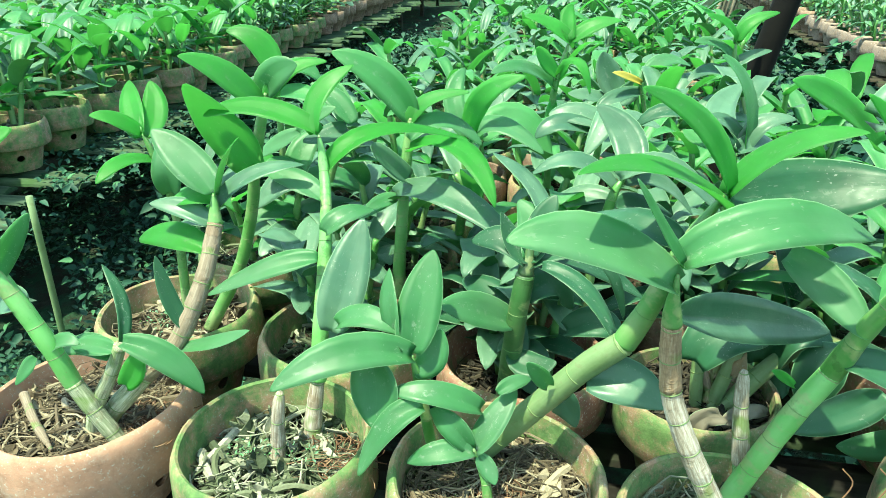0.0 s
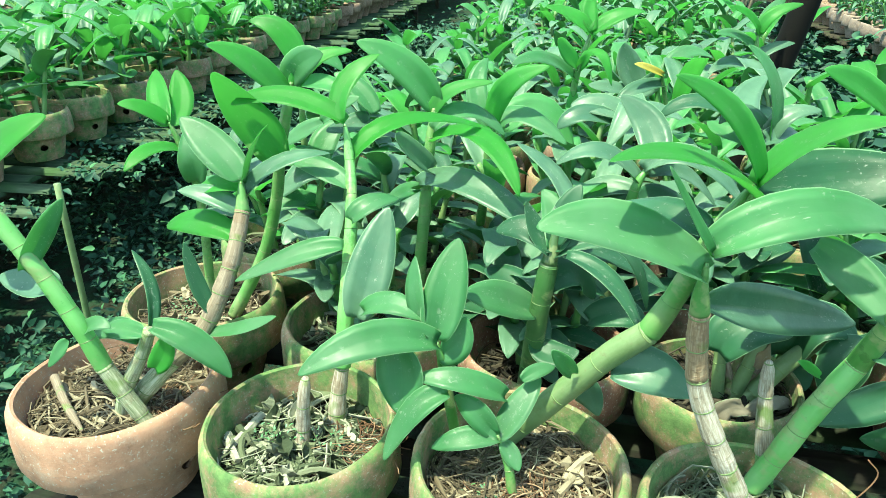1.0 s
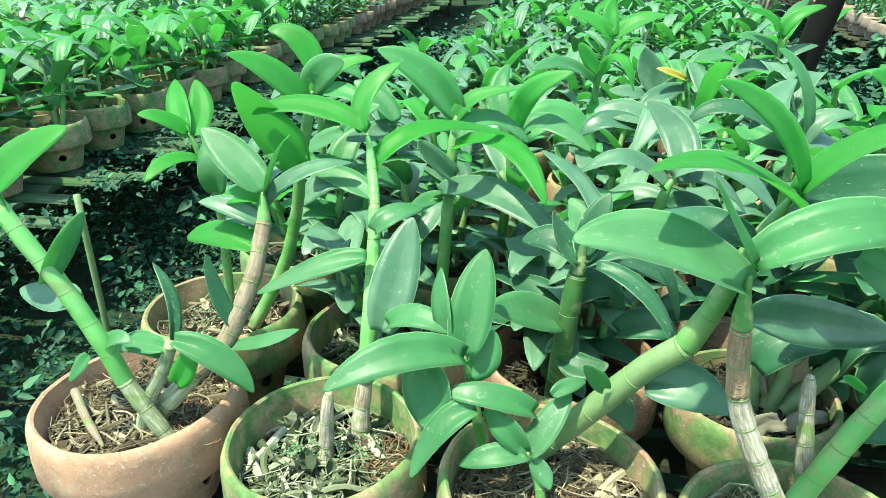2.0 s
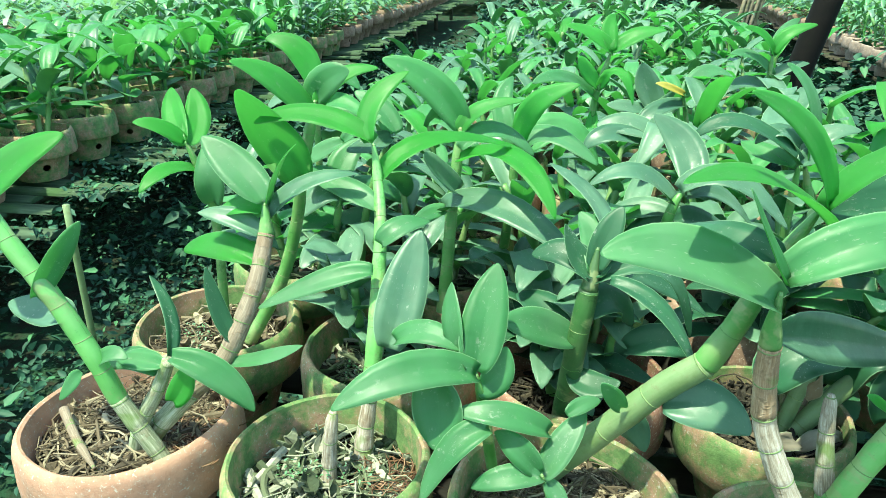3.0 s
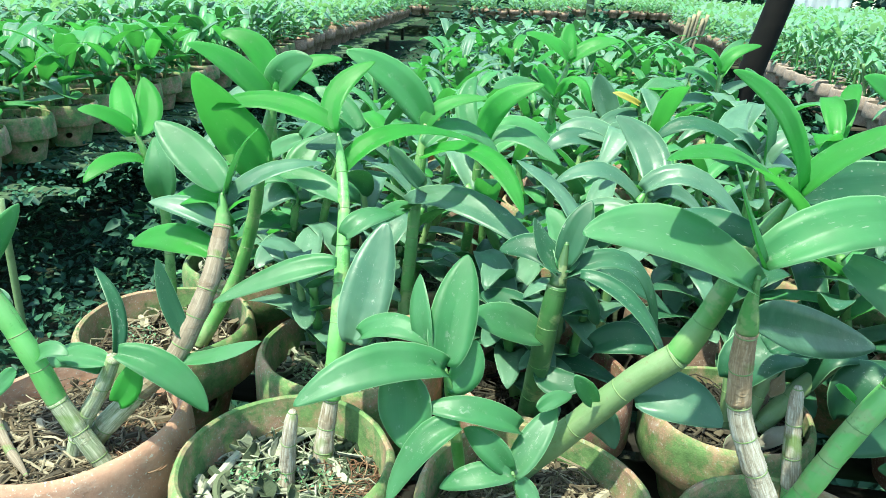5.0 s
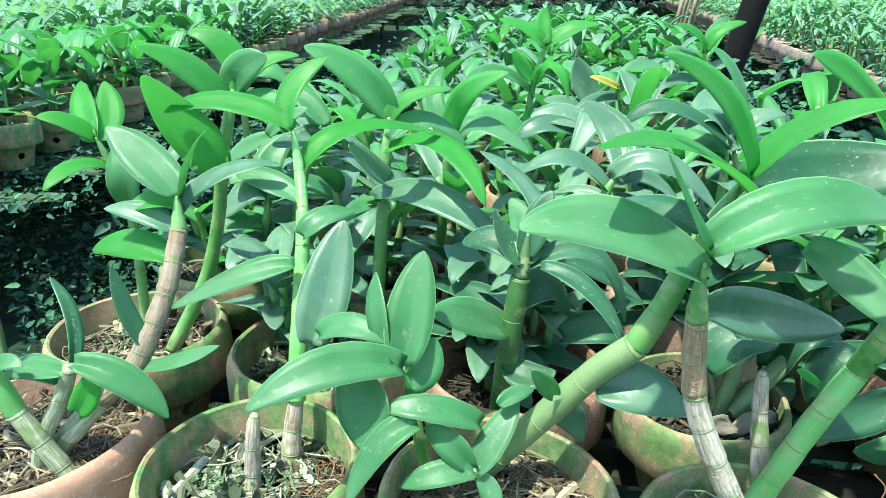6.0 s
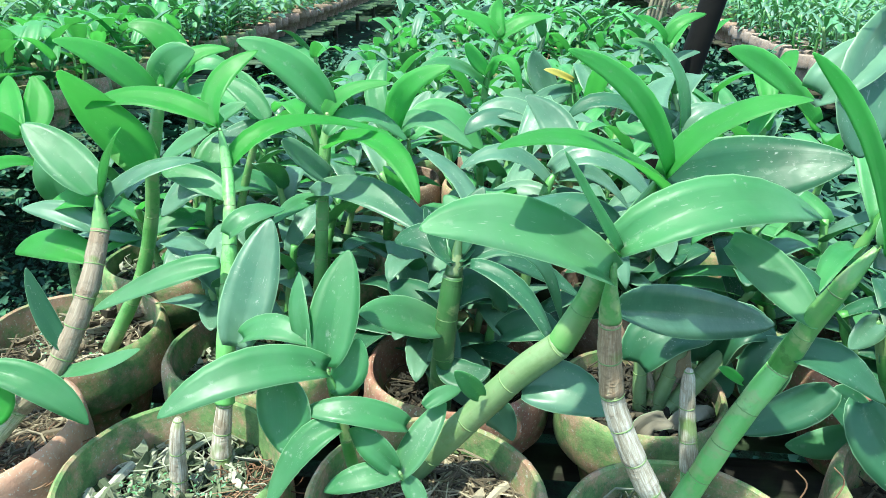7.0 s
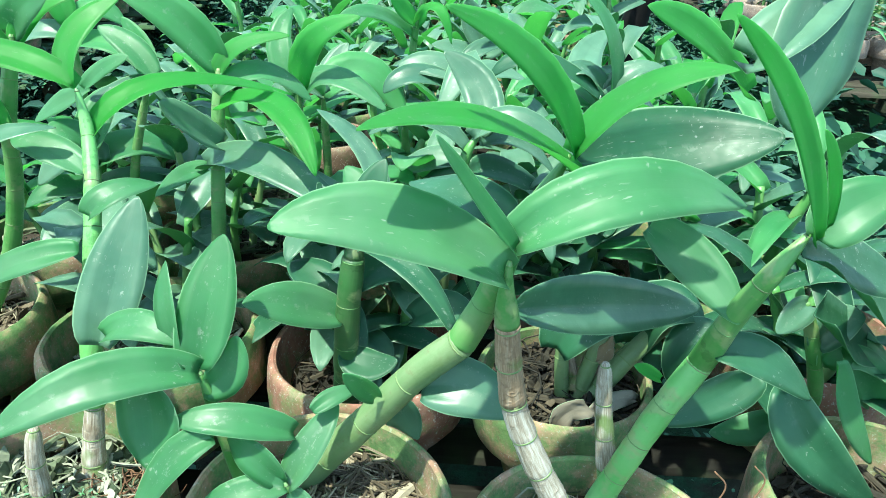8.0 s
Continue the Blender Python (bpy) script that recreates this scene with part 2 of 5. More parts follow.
TAR = timber("black_post", (0.002, 0.002, 0.002), (0.007, 0.006, 0.005), 0.0)
PALE_WOOD = timber("split_bamboo", (0.34, 0.27, 0.17), (0.58, 0.50, 0.34))


def earth():
    m = Nodes("earth", 0.95)
    c = m.ramp(m.noise(2.2, 6, 0.65), (0.3, (0.022, 0.030, 0.020)), (0.7, (0.060, 0.062, 0.044)))
    c = m.mix(m.ramp(m.noise(9, 5, 0.7), (0.42, 0.0), (0.58, 0.8)), c, (0.03, 0.10, 0.05))
    m.colour(c)
    m.bsdf.inputs["Specular IOR Level"].default_value = 0.08
    m.bump(m.noise(30, 6, 0.7), 0.9, 0.02)
    return m.mat


EARTH = earth()


def weed_green():
    m = Nodes("weed_leaf", 0.6)
    m.bsdf.inputs["Specular IOR Level"].default_value = 0.25
    geo = m.n.new("ShaderNodeNewGeometry")
    m.colour(m.ramp(geo.outputs["Random Per Island"], (0.0, (0.026, 0.085, 0.058)), (0.75, (0.045, 0.150, 0.085)), (1.0, (0.09, 0.27, 0.115))))
    return m.mat


WEED = weed_green()


def far_leaf():
    m = Nodes("distant_leaf", 0.42)
    geo = m.n.new("ShaderNodeNewGeometry")
    f = m.math("ADD", m.math("MULTIPLY", geo.outputs["Random Per Island"], 0.7), m.math("MULTIPLY", m.info.outputs["Random"], 0.3))
    m.colour(m.ramp(f, (0.1, (0.25, 0.40, 0.31)), (0.5, (0.18, 0.43, 0.22)), (0.95, (0.18, 0.56, 0.19))))
    thin = m.n.new("ShaderNodeBsdfTranslucent")
    thin.inputs[0].default_value = (0.30, 0.62, 0.20, 1)
    both = m.n.new("ShaderNodeMixShader")
    both.inputs[0].default_value = 0.28
    m.l.new(m.bsdf.outputs[0], both.inputs[1])
    m.l.new(thin.outputs[0], both.inputs[2])
    m.l.new(both.outputs[0], m.n["Material Output"].inputs["Surface"])
    return m.mat


FAR_LEAF = far_leaf()


# ---- mesh helpers ----
def mesh_of(name, verts, faces, material, uvs=None, smooth=True):
    me = bpy.data.meshes.new(name)
    me.from_pydata([tuple(v) for v in verts], [], faces)
    if uvs is not None:
        layer = me.uv_layers.new(name="UVMap")
        for loop in me.loops:
            layer.data[loop.index].uv = uvs[loop.vertex_index]
    if smooth:
        me.polygons.foreach_set("use_smooth", [True] * len(me.polygons))
    me.materials.append(material)
    me.update()
    return me


def piece(name, me, parent=None, label="", at=(0, 0, 0)):
    ob = new(name, me)
    ob.parent = parent
    ob.location = at
    if label:
        ob["label"] = label
    return ob


RISE = [0.0, 0.05, 0.13, 0.23, 0.34, 0.46, 0.58, 0.70, 0.80, 0.88, 0.94, 0.98, 1.0]


def leaf_width(s):
    """Half the width of a strap-shaped leaf, from its sheath (0) to its blunt point (1), 1 at the widest."""
    return (s + 0.055) ** 0.54 * (1.004 - s) ** 0.68 / 0.46


def leaf_data(base, mid, tip, width, face, steps=RISE, across=3, thick=0.0011, fold=0.30, wave=0.0, seed=0):
    """Vertices, faces and uv of one leaf whose middle line runs through three points; face: the way its upper side looks."""
    rnd = random.Random(seed)
    b, m, t = Vector(base), Vector(mid), Vector(tip)
    ctrl = 2 * m - 0.5 * (b + t)
    n0 = Vector(face).normalized()
    ph, tw = rnd.uniform(0, 6), rnd.uniform(-0.25, 0.25)
    verts, uvs = [], []
    rows = len(steps)
    cols = 2 * across + 1
    for side in (1, -1):
        for s in steps:
            c = (1 - s) ** 2 * b + 2 * s * (1 - s) * ctrl + s * s * t
            tan = (2 * (1 - s) * (ctrl - b) + 2 * s * (t - ctrl)).normalized()
            cross = tan.cross(n0).normalized()
            up = cross.cross(tan).normalized()
            turn = Matrix.Rotation(tw * (s - 0.3), 3, tan)
            cross, up = turn @ cross, turn @ up
            half = 0.5 * width * leaf_width(s)
            f = fold * (1.4 - 1.1 * s + 2.6 * (1 - s) ** 7)
            for u in COLUMNS[across]:
                ripple = wave * width * math.sin(9 * s + ph + 2 * u) * abs(u)
                lift = f * half * (abs(u) ** 1.45) + ripple
                edge = thick * (1 - 0.8 * abs(u)) * 0.5 * side
                verts.append(c + cross * (half * u) + up * (lift + edge))
                uvs.append((0.5 + 0.5 * u, s))
    faces = []
    off = rows * cols
    for r in range(rows - 1):
        for k in range(cols - 1):
            a = r * cols + k
            faces.append((a, a + 1, a + cols + 1, a + cols))
            a += off
            faces.append((a, a + cols, a + cols + 1, a + 1))
    for r in range(rows - 1):
        a = r * cols
        faces.append((a, a + cols, a + cols + off, a + off))
        a += cols - 1
        faces.append((a, a + off, a + cols + off, a + cols))
    for k in range(cols - 1):
        faces.append((k, k + off, k + 1 + off, k + 1))
        a = (rows - 1) * cols + k
        faces.append((a, a + 1, a + 1 + off, a + off))
    return verts, faces, uvs


def spline(points, per):
    """Points along a smooth line through the given ones."""
    p = [Vector(q) for q in points]
    p = [2 * p[0] - p[1], *p, 2 * p[-1] - p[-2]]
    out = []
    for i in range(1, len(p) - 2):
        for k in range(per):
            s = k / per
            a, b, c, d = p[i - 1], p[i], p[i + 1], p[i + 2]
            out.append(0.5 * (2 * b + (c - a) * s + (2 * a - 5 * b + 4 * c - d) * s * s + (3 * b - a - 3 * c + d) * s ** 3))
    out.append(p[-2])
    return out


def tube_data(line, radii, sides=12):
    verts, faces = [], []
    side = Vector((1, 0, 0))
    for i, c in enumerate(line):
        tan = (line[min(i + 1, len(line) - 1)] - line[max(i - 1, 0)]).normalized()
        side = (side - tan * side.dot(tan)).normalized()
        other = tan.cross(side)
        for k in range(sides):
            a = 2 * math.pi * k / sides
            verts.append(c + radii[i] * (math.cos(a) * side + math.sin(a) * other))
    for i in range(len(line) - 1):
        for k in range(sides):
            a, b = i * sides + k, i * sides + (k + 1) % sides
            faces.append((a, b, b + sides, a + sides))
    faces.append(tuple(range(sides))[::-1])
    faces.append(tuple(range((len(line) - 1) * sides, len(line) * sides)))
    return verts, faces


def joined(*many):
    verts, faces = [], []
    for v, f in many:
        n = len(verts)
        verts += v
        faces += [tuple(i + n for i in q) for q in f]
    return verts, faces


# ---- orchids ----
COUNT = [0]
FOLD = {"deep": 0.26, "young": 0.22, "mid": 0.24, "old": 0.30}
COLUMNS = {1: (-1, 0, 1), 2: (-1, -0.45, 0, 0.45, 1), 3: (-1, -0.55, -0.09, 0, 0.09, 0.55, 1)}


def plant(base, label, name="orchid_plant"):
    ob = new(name)
    ob.location = base
    ob.empty_display_size = 0.05
    return tagged(ob, label, "orchid", "potted orchids")


def blade(p, kind, base, mid, tip, width, face, name="leaf", wave=0.02, steps=RISE, across=3):
    """One leaf of the plant p, in world places."""
    COUNT[0] += 1
    o = p.location
    v, f, uv = leaf_data(Vector(base) - o, Vector(mid) - o, Vector(tip) - o, width, face, steps, across, fold=FOLD.get(kind, 0.3), wave=wave, seed=COUNT[0])
    me = mesh_of(name, v, f, LEAF[kind], uv)
    if kind in ("deep", "old", "mid", "young", "dusty", "fresh"):
        # the sheet of faces below the blade is the paler, brighter underside
        me.materials.append(LEAF["under_old" if kind in ("old", "deep", "dusty") else "under"])
        half, lower = (2 * across) * (len(steps) - 1), []
        for q in range(half):
            lower += [0, 1]
        lower += [0] * (len(me.polygons) - len(lower))
        me.polygons.foreach_set("material_index", lower)
    return piece(name, me, p)


def cane(p, kind, r0, r1, points, sides=16, gap=None):
    """One cane of the plant p: a jointed stem, swollen between its joints, wrapped in sheaths that end at them."""
    COUNT[0] += 1
    rnd = random.Random(COUNT[0])
    o = p.location
    line = spline([Vector(q) - o for q in points], 10)
    length = [0.0]
    for a, b in zip(line, line[1:]):
        length.append(length[-1] + (b - a).length)
    total = length[-1]
    count = max(2, int(total / 0.003))
    joints = max(1, round(total / (gap or (0.036 if kind in ("dry", "brown", "russet") else 0.026 + 1.6 * r0))))
    even, radii, rings = [], [], []
    for i in range(count + 1):
        d = total * i / count
        k = max(j for j in range(len(length)) if length[j] <= d + 1e-9)
        k = min(k, len(line) - 2)
        s = (d - length[k]) / max(1e-9, length[k + 1] - length[k])
        even.append(line[k].lerp(line[k + 1], s))
        f = (i / count * joints) % 1.0
        r = r0 + (r1 - r0) * i / count
        swell = 0.96 + 0.05 * math.sin(math.pi * f)
        if kind in ("dry", "brown", "russet", "sheath"):
            swell = 1.05 - 0.09 * f + 0.012 * math.sin(31 * f + 5 * (i // 9))
        left = total * (1 - i / count)
        if r1 <= 0.009 and kind in ("green", "brown", "bright", "dark") and left < 0.04:
            r *= 0.30 + 0.70 * (left / 0.04) ** 0.7
        if kind == "dry" and r1 <= 0.0075 and count - i < 4:
            r *= (0.45, 0.70, 0.86, 0.96)[count - i]
        radii.append(r * swell)
    verts, faces = tube_data(even, radii, sides)
    if kind in ("dry", "brown", "russet"):
        verts = [v + Vector((rnd.uniform(-1, 1), rnd.uniform(-1, 1), 0)) * 0.0002 for v in verts]
    uvs = [((k % sides) / sides, total * (k // sides) / count) for k in range(len(verts))]
    ob = piece("cane", mesh_of("cane", verts, faces, CANE[kind], uvs), p, {"dry": "papery dry cane", "brown": "brown woody cane", "russet": "russet woody cane", "sheath": "cane in a pale papery sheath"}.get(kind, ""))
    for j in range(joints):
        i = min(count - 1, max(1, round(count * (j + 1) / joints) - 1))
        way = (even[min(count, i + 1)] - even[max(0, i - 1)]).normalized()
        ring = [even[i] - way * 0.0007, even[i], even[i] + way * 0.0006]
        rr = radii[i] + (0.0001 if kind in ("green", "bright", "dark") else 0.0004)
        v, f = tube_data(ring, [rr, rr * 1.015, rr * 0.985], sides)
        piece("joint", mesh_of("joint", v, f, SCAR if kind in ("green", "bright", "dark") else JOINT), ob)
    return ob


# ---- clay pots ----
BODY_PROFILE = [(0.58, 0.0), (0.61, 0.004), (0.69, 0.22), (0.715, 0.30), (0.74, 0.38), (0.765, 0.46), (0.785, 0.515), (0.83, 0.56),
                (0.80, 0.57), (0.745, 0.46), (0.70, 0.38), (0.675, 0.30), (0.65, 0.22), (0.60, 0.06)]
RIM_PROFILE = [(0.80, 0.515), (0.99, 0.517), (1.012, 0.54), (1.012, 0.72), (1.004, 0.86), (0.988, 0.94), (0.962, 0.985), (0.93, 1.0), (0.905, 0.985), (0.89, 0.85), (0.81, 0.56)]
HOLE_OUT, HOLE_IN = 3, 11


def revolve(bm, profile, radius, height, segs, wobble, ph):
    rings = []
    for r, z in profile:
        ring = []
        for k in range(segs):
            a = 2 * math.pi * k / segs
            w = 1 + wobble * math.sin(2 * a + ph) + wobble * 0.6 * math.sin(5 * a + 2 * ph)
            if wobble:
                w += 0.010 * noise.noise((3.5 * math.cos(a) + ph, 3.5 * math.sin(a), 4 * z)) + 0.006 * noise.noise((11 * math.cos(a), 11 * math.sin(a) + ph, 9 * z))
            ring.append(bm.verts.new((radius * r * w * math.cos(a), radius * r * w * math.sin(a), height * (z + wobble * 0.8 * math.sin(3 * a + ph) * z))))
        rings.append(ring)
    for a, b in zip(rings, rings[1:]):
        for k in range(segs):
            bm.faces.new((a[k], a[(k + 1) % segs], b[(k + 1) % segs], b[k]))
    return rings


def finish(bm, name, material):
    bmesh.ops.recalc_face_normals(bm, faces=bm.faces)
    me = bpy.data.meshes.new(name)
    bm.to_mesh(me)
    bm.free()
    me.polygons.foreach_set("use_smooth", [True] * len(me.polygons))
    me.set_sharp_from_angle(angle=radians(38))
    me.materials.append(material)
    return me


def pot(radius, height, material, segs=48, holes=3, wobble=0.0, seed=0):
    """A flower pot: a tapered body with drain holes in its side, and a broad rim."""
    rnd = random.Random(seed)
    ph = rnd.uniform(0, 6)
    ob = new("clay_pot")
    ob.empty_display_size = 0.05
    bm = bmesh.new()
    rings = revolve(bm, BODY_PROFILE, radius, height, segs, wobble, ph)
    bm.faces.new(rings[0][::-1])
    bm.faces.new(rings[-1])
    for h in range(holes):
        k = int(segs * h / holes + rnd.uniform(0, 3)) % segs
        gone, loops = [], []
        for mid, way in ((HOLE_OUT, 1), (HOLE_IN, -1)):
            c = rings[mid][k].co.copy()
            loop = [(mid - way, k - 1), (mid - way, k), (mid - way, k + 1), (mid, k + 1), (mid + way, k + 1), (mid + way, k), (mid + way, k - 1), (mid, k - 1)]
            loops.append([rings[i][j % segs] for i, j in loop])
            for v in loops[-1]:
                v.co = c + (v.co - c).normalized() * 0.0125
            gone.append(rings[mid][k])
        bmesh.ops.delete(bm, geom=gone, context="VERTS")
        for i in range(8):
            bm.faces.new((loops[0][i], loops[0][(i + 1) % 8], loops[1][(i + 1) % 8], loops[1][i]))
    piece("body", finish(bm, "body", material), ob)
    bm = bmesh.new()
    rings = revolve(bm, RIM_PROFILE + RIM_PROFILE[:1], radius, height, segs, wobble, ph)
    bmesh.ops.remove_doubles(bm, verts=bm.verts, dist=1e-5)
    piece("rim", finish(bm, "rim", material), ob)
    return ob


def litter_data(rnd, radius, fibres, stems, flakes, lumps, chunk=1.0, roots=0, loose=None):
    """A bed of bark crumbs, curled flakes, dead stems and fibres inside a pot, its top at z = 0."""
    parts = []

    def spot(share=1.0):
        a, r = rnd.uniform(0, 6.283), radius * share * math.sqrt(rnd.random())
        return Vector((r * math.cos(a), r * math.sin(a), 0))

    def keep(line):
        for q in line:
            flat = math.hypot(q.x, q.y)
            if flat > radius * 0.97:
                q.x, q.y = q.x * radius * 0.97 / flat, q.y * radius * 0.97 / flat
        return line

    for _ in range(lumps):
        c = spot() + Vector((0, 0, rnd.uniform(-0.014, 0.001)))
        s = rnd.uniform(0.0015, 0.0045)
        q = Euler((rnd.uniform(0, 6), rnd.uniform(0, 6), rnd.uniform(0, 6))).to_matrix()
        ax = Vector((rnd.uniform(0.6, 1.8), rnd.uniform(0.5, 1.1), rnd.uniform(0.3, 0.8))) * s
        v = [c + q @ Vector((x * ax.x * rnd.uniform(0.5, 1), y * ax.y * rnd.uniform(0.5, 1), z * ax.z * rnd.uniform(0.6, 1))) for x in (-1, 1) for y in (-1, 1) for z in (-1, 1)]
        parts.append((v, [(0, 1, 3, 2), (4, 6, 7, 5), (0, 4, 5, 1), (2, 3, 7, 6), (0, 2, 6, 4), (1, 5, 7, 3)]))
    for _ in range(flakes):
        c = spot(0.95) + Vector((0, 0, rnd.uniform(-0.004, 0.010)))
        q = Euler((rnd.uniform(-0.9, 0.9), rnd.uniform(-0.9, 0.9), rnd.uniform(0, 6.28))).to_matrix()
        n, w, curl = chunk * rnd.uniform(0.010, 0.030), chunk * rnd.uniform(0.004, 0.009), rnd.uniform(0.2, 1.4)
        v, f = [], []
        for lay in (0.0, 0.0012):
            for i in range(5):
                for k in range(3):
                    u, e = (i / 4 - 0.5), (k - 1)
                    v.append(Vector((u * n, e * w * (1 - 3.3 * u * u) * rnd.uniform(0.75, 1.15), lay + w * curl * (abs(e) * 0.8 + u * u * 2.4))))
        for i in range(4):
            for k in range(2):
                a = i * 3 + k
                f += [(a, a + 3, a + 4, a + 1), (a + 15, a + 16, a + 19, a + 18)]
        for i in range(4):
            f += [(i * 3, i * 3 + 15, i * 3 + 18, i * 3 + 3), (i * 3 + 2, i * 3 + 5, i * 3 + 20, i * 3 + 17)]
        (parts if loose is None else loose).append((keep([c + q @ p for p in v]), f))
    for _ in range(roots):
        c = spot(0.8) + Vector((0, 0, rnd.uniform(0.0, 0.008)))
        d, n, turn, t = rnd.uniform(0, 6.283), rnd.uniform(0.03, 0.085), rnd.uniform(-3.0, 3.0), rnd.uniform(0.0015, 0.0050)
        line, q = [], c.copy()
        for i in range(9):
            line.append(q.copy())
            q += Vector((math.cos(d + turn * i / 8), math.sin(d + turn * i / 8), 0.35 * math.sin(i * 0.8 + turn))) * n / 8
        (parts if loose is None else loose).append(tube_data(keep(line), [t * (1.1 - 0.06 * i) for i in range(9)], 6))
    for thick, count in ((True, stems), (False, fibres)):
        for _ in range(count):
            c = spot(0.88) + Vector((0, 0, rnd.uniform(-0.002, 0.008)))
            d = rnd.uniform(0, 6.283)
            n = rnd.uniform(0.020, 0.085) if thick else rnd.uniform(0.025, 0.10)
            way = Vector((math.cos(d), math.sin(d), rnd.uniform(-0.12, 0.22 if thick else 0.35)))
            bend = Vector((-math.sin(d), math.cos(d), rnd.uniform(-0.2, 0.5))) * (rnd.uniform(-0.06, 0.06) if thick else rnd.uniform(-0.35, 0.35))
            line = keep([c + n * (s - 0.5) * way + n * bend * (1 - 4 * (s - 0.5) ** 2) for s in (0, 0.25, 0.5, 0.75, 1)])
            t = chunk * rnd.uniform(0.0016, 0.0042) if thick else rnd.choice((0.0006, 0.0008, 0.0011, 0.0015))
            made = tube_data(line, [t, t * 1.1, t * 0.95, t * 1.05, t * 0.8], 6 if thick else 4)
            (loose if thick and loose is not None else parts).append(made)
    return joined(*parts)


def litter(name, at, radius, material, amounts, seed, label, apart=False):
    """amounts: fibres, stems, flakes, crumbs, how large the chunks are, and curled roots."""
    loose = [] if apart else None
    v, f = litter_data(random.Random(seed), radius, *amounts, loose=loose)
    n = len(v)
    ring = [Vector((radius * 1.0 * math.cos(6.2832 * k / 24), radius * 1.0 * math.sin(6.2832 * k / 24), -0.006)) for k in range(24)]
    low = [q - Vector((0, 0, 0.02)) for q in ring]
    v = v + ring + low
    f = f + [tuple(range(n, n + 24)), tuple(range(n + 24, n + 48))[::-1]] + [(n + k, n + 24 + k, n + 24 + (k + 1) % 24, n + (k + 1) % 24) for k in range(24)]
    me = mesh_of(name, v, f, material, smooth=False)
    me.materials.append(SOIL)
    for q in me.polygons[-26:]:
        q.material_index = 1
    ob = new(name, me)
    ob.location = at
    for v, f in loose or ():
        kind = "curled_root" if len(v) == 54 else "bark_flake" if len(f) == 24 else "dry_stem"
        piece(kind, mesh_of(kind, v, f, SINGLE[material.name], smooth=False), ob)
    return tagged(ob, label, "potting mix", kind="" if apart else "stuff")


# ---- the middle bench, the ground and the two neighbours ----
BENCH = 0.43
SLOPE = 0.02


def rise(y):
    """How much higher the gently sloping ground and its benches lie at y than by the front pots."""
    return SLOPE * (y - 0.7)


def slab(name, x0, x1, y0, y1, z0, z1):
    bm = bmesh.new()
    bmesh.ops.create_cube(bm, size=1)
    for v in bm.verts:
        v.co = Vector((x0 + (v.co.x + 0.5) * (x1 - x0), y0 + (v.co.y + 0.5) * (y1 - y0), z0 + (v.co.z + 0.5) * (z1 - z0)))
    bmesh.ops.bevel(bm, geom=bm.edges[:], offset=min(x1 - x0, y1 - y0, z1 - z0) * 0.18, segments=1, affect="EDGES")
    me = bpy.data.meshes.new(name)
    bm.to_mesh(me)
    bm.free()
    return me


def bench(origin, turn, width, length, label, wood, pitch=0.075, missing=0.10, ragged=0.12):
    """A plant bench: bamboo slats across two beams on posts. Its own x runs across, y along; origin: the near left corner of its top."""
    ob = new("plant_bench")
    ob.matrix_world = pose(origin[0], origin[1], origin[2] + rise(origin[1]), math.degrees(SLOPE), 0, turn)
    tagged(ob, label, "bench", "plant benches")
    rnd = random.Random(int(length * 10 + width * 100))
    slats = []
    for k in range(5):
        w, h = pitch * rnd.uniform(0.62, 0.82), rnd.uniform(0.014, 0.020)
        verts, faces, arc = [], [], 7
        for x in (0.0, width * 0.33, width * 0.66, width):
            for a in range(arc):
                u = math.pi * a / (arc - 1)
                verts.append((x, w * 0.5 - w * 0.5 * math.cos(u), h * math.sin(u) - 0.022 + rnd.uniform(-0.001, 0.001)))
        for r in range(3):
            for a in range(arc):
                b = (a + 1) % arc
                faces.append((r * arc + a, r * arc + b, (r + 1) * arc + b, (r + 1) * arc + a))
        faces += [tuple(range(arc))[::-1], tuple(range(3 * arc, 4 * arc))]
        slats.append(mesh_of("slat", verts, faces, wood, smooth=False))
    n = int(length / pitch)
    for i in range(n):
        if rnd.random() < missing:
            continue
        s = piece("slat", rnd.choice(slats), ob, at=(rnd.uniform(-0.03, 0.03), i * pitch, rnd.uniform(-0.004, 0)))
        s.scale.x = 1 - rnd.uniform(0, ragged) * rnd.random()
        s.rotation_euler = (rnd.uniform(-0.02, 0.02), 0, rnd.uniform(-0.012, 0.012))
    for x in (0.22, width * 0.5, width - 0.42):
        me = slab("beam", x, x + 0.06, 0, length, -0.095, -0.028)
        me.materials.append(BEAM)
        piece("beam", me, ob)
    for y in range(1, int(length) + 1, 2):
        for x in (0.22, width - 0.42):
            me = slab("post", x, x + 0.06, y + 0.1, y + 0.16, -origin[2], -0.098)
            me.materials.append(BEAM)
            piece("post", me, ob)
    return ob


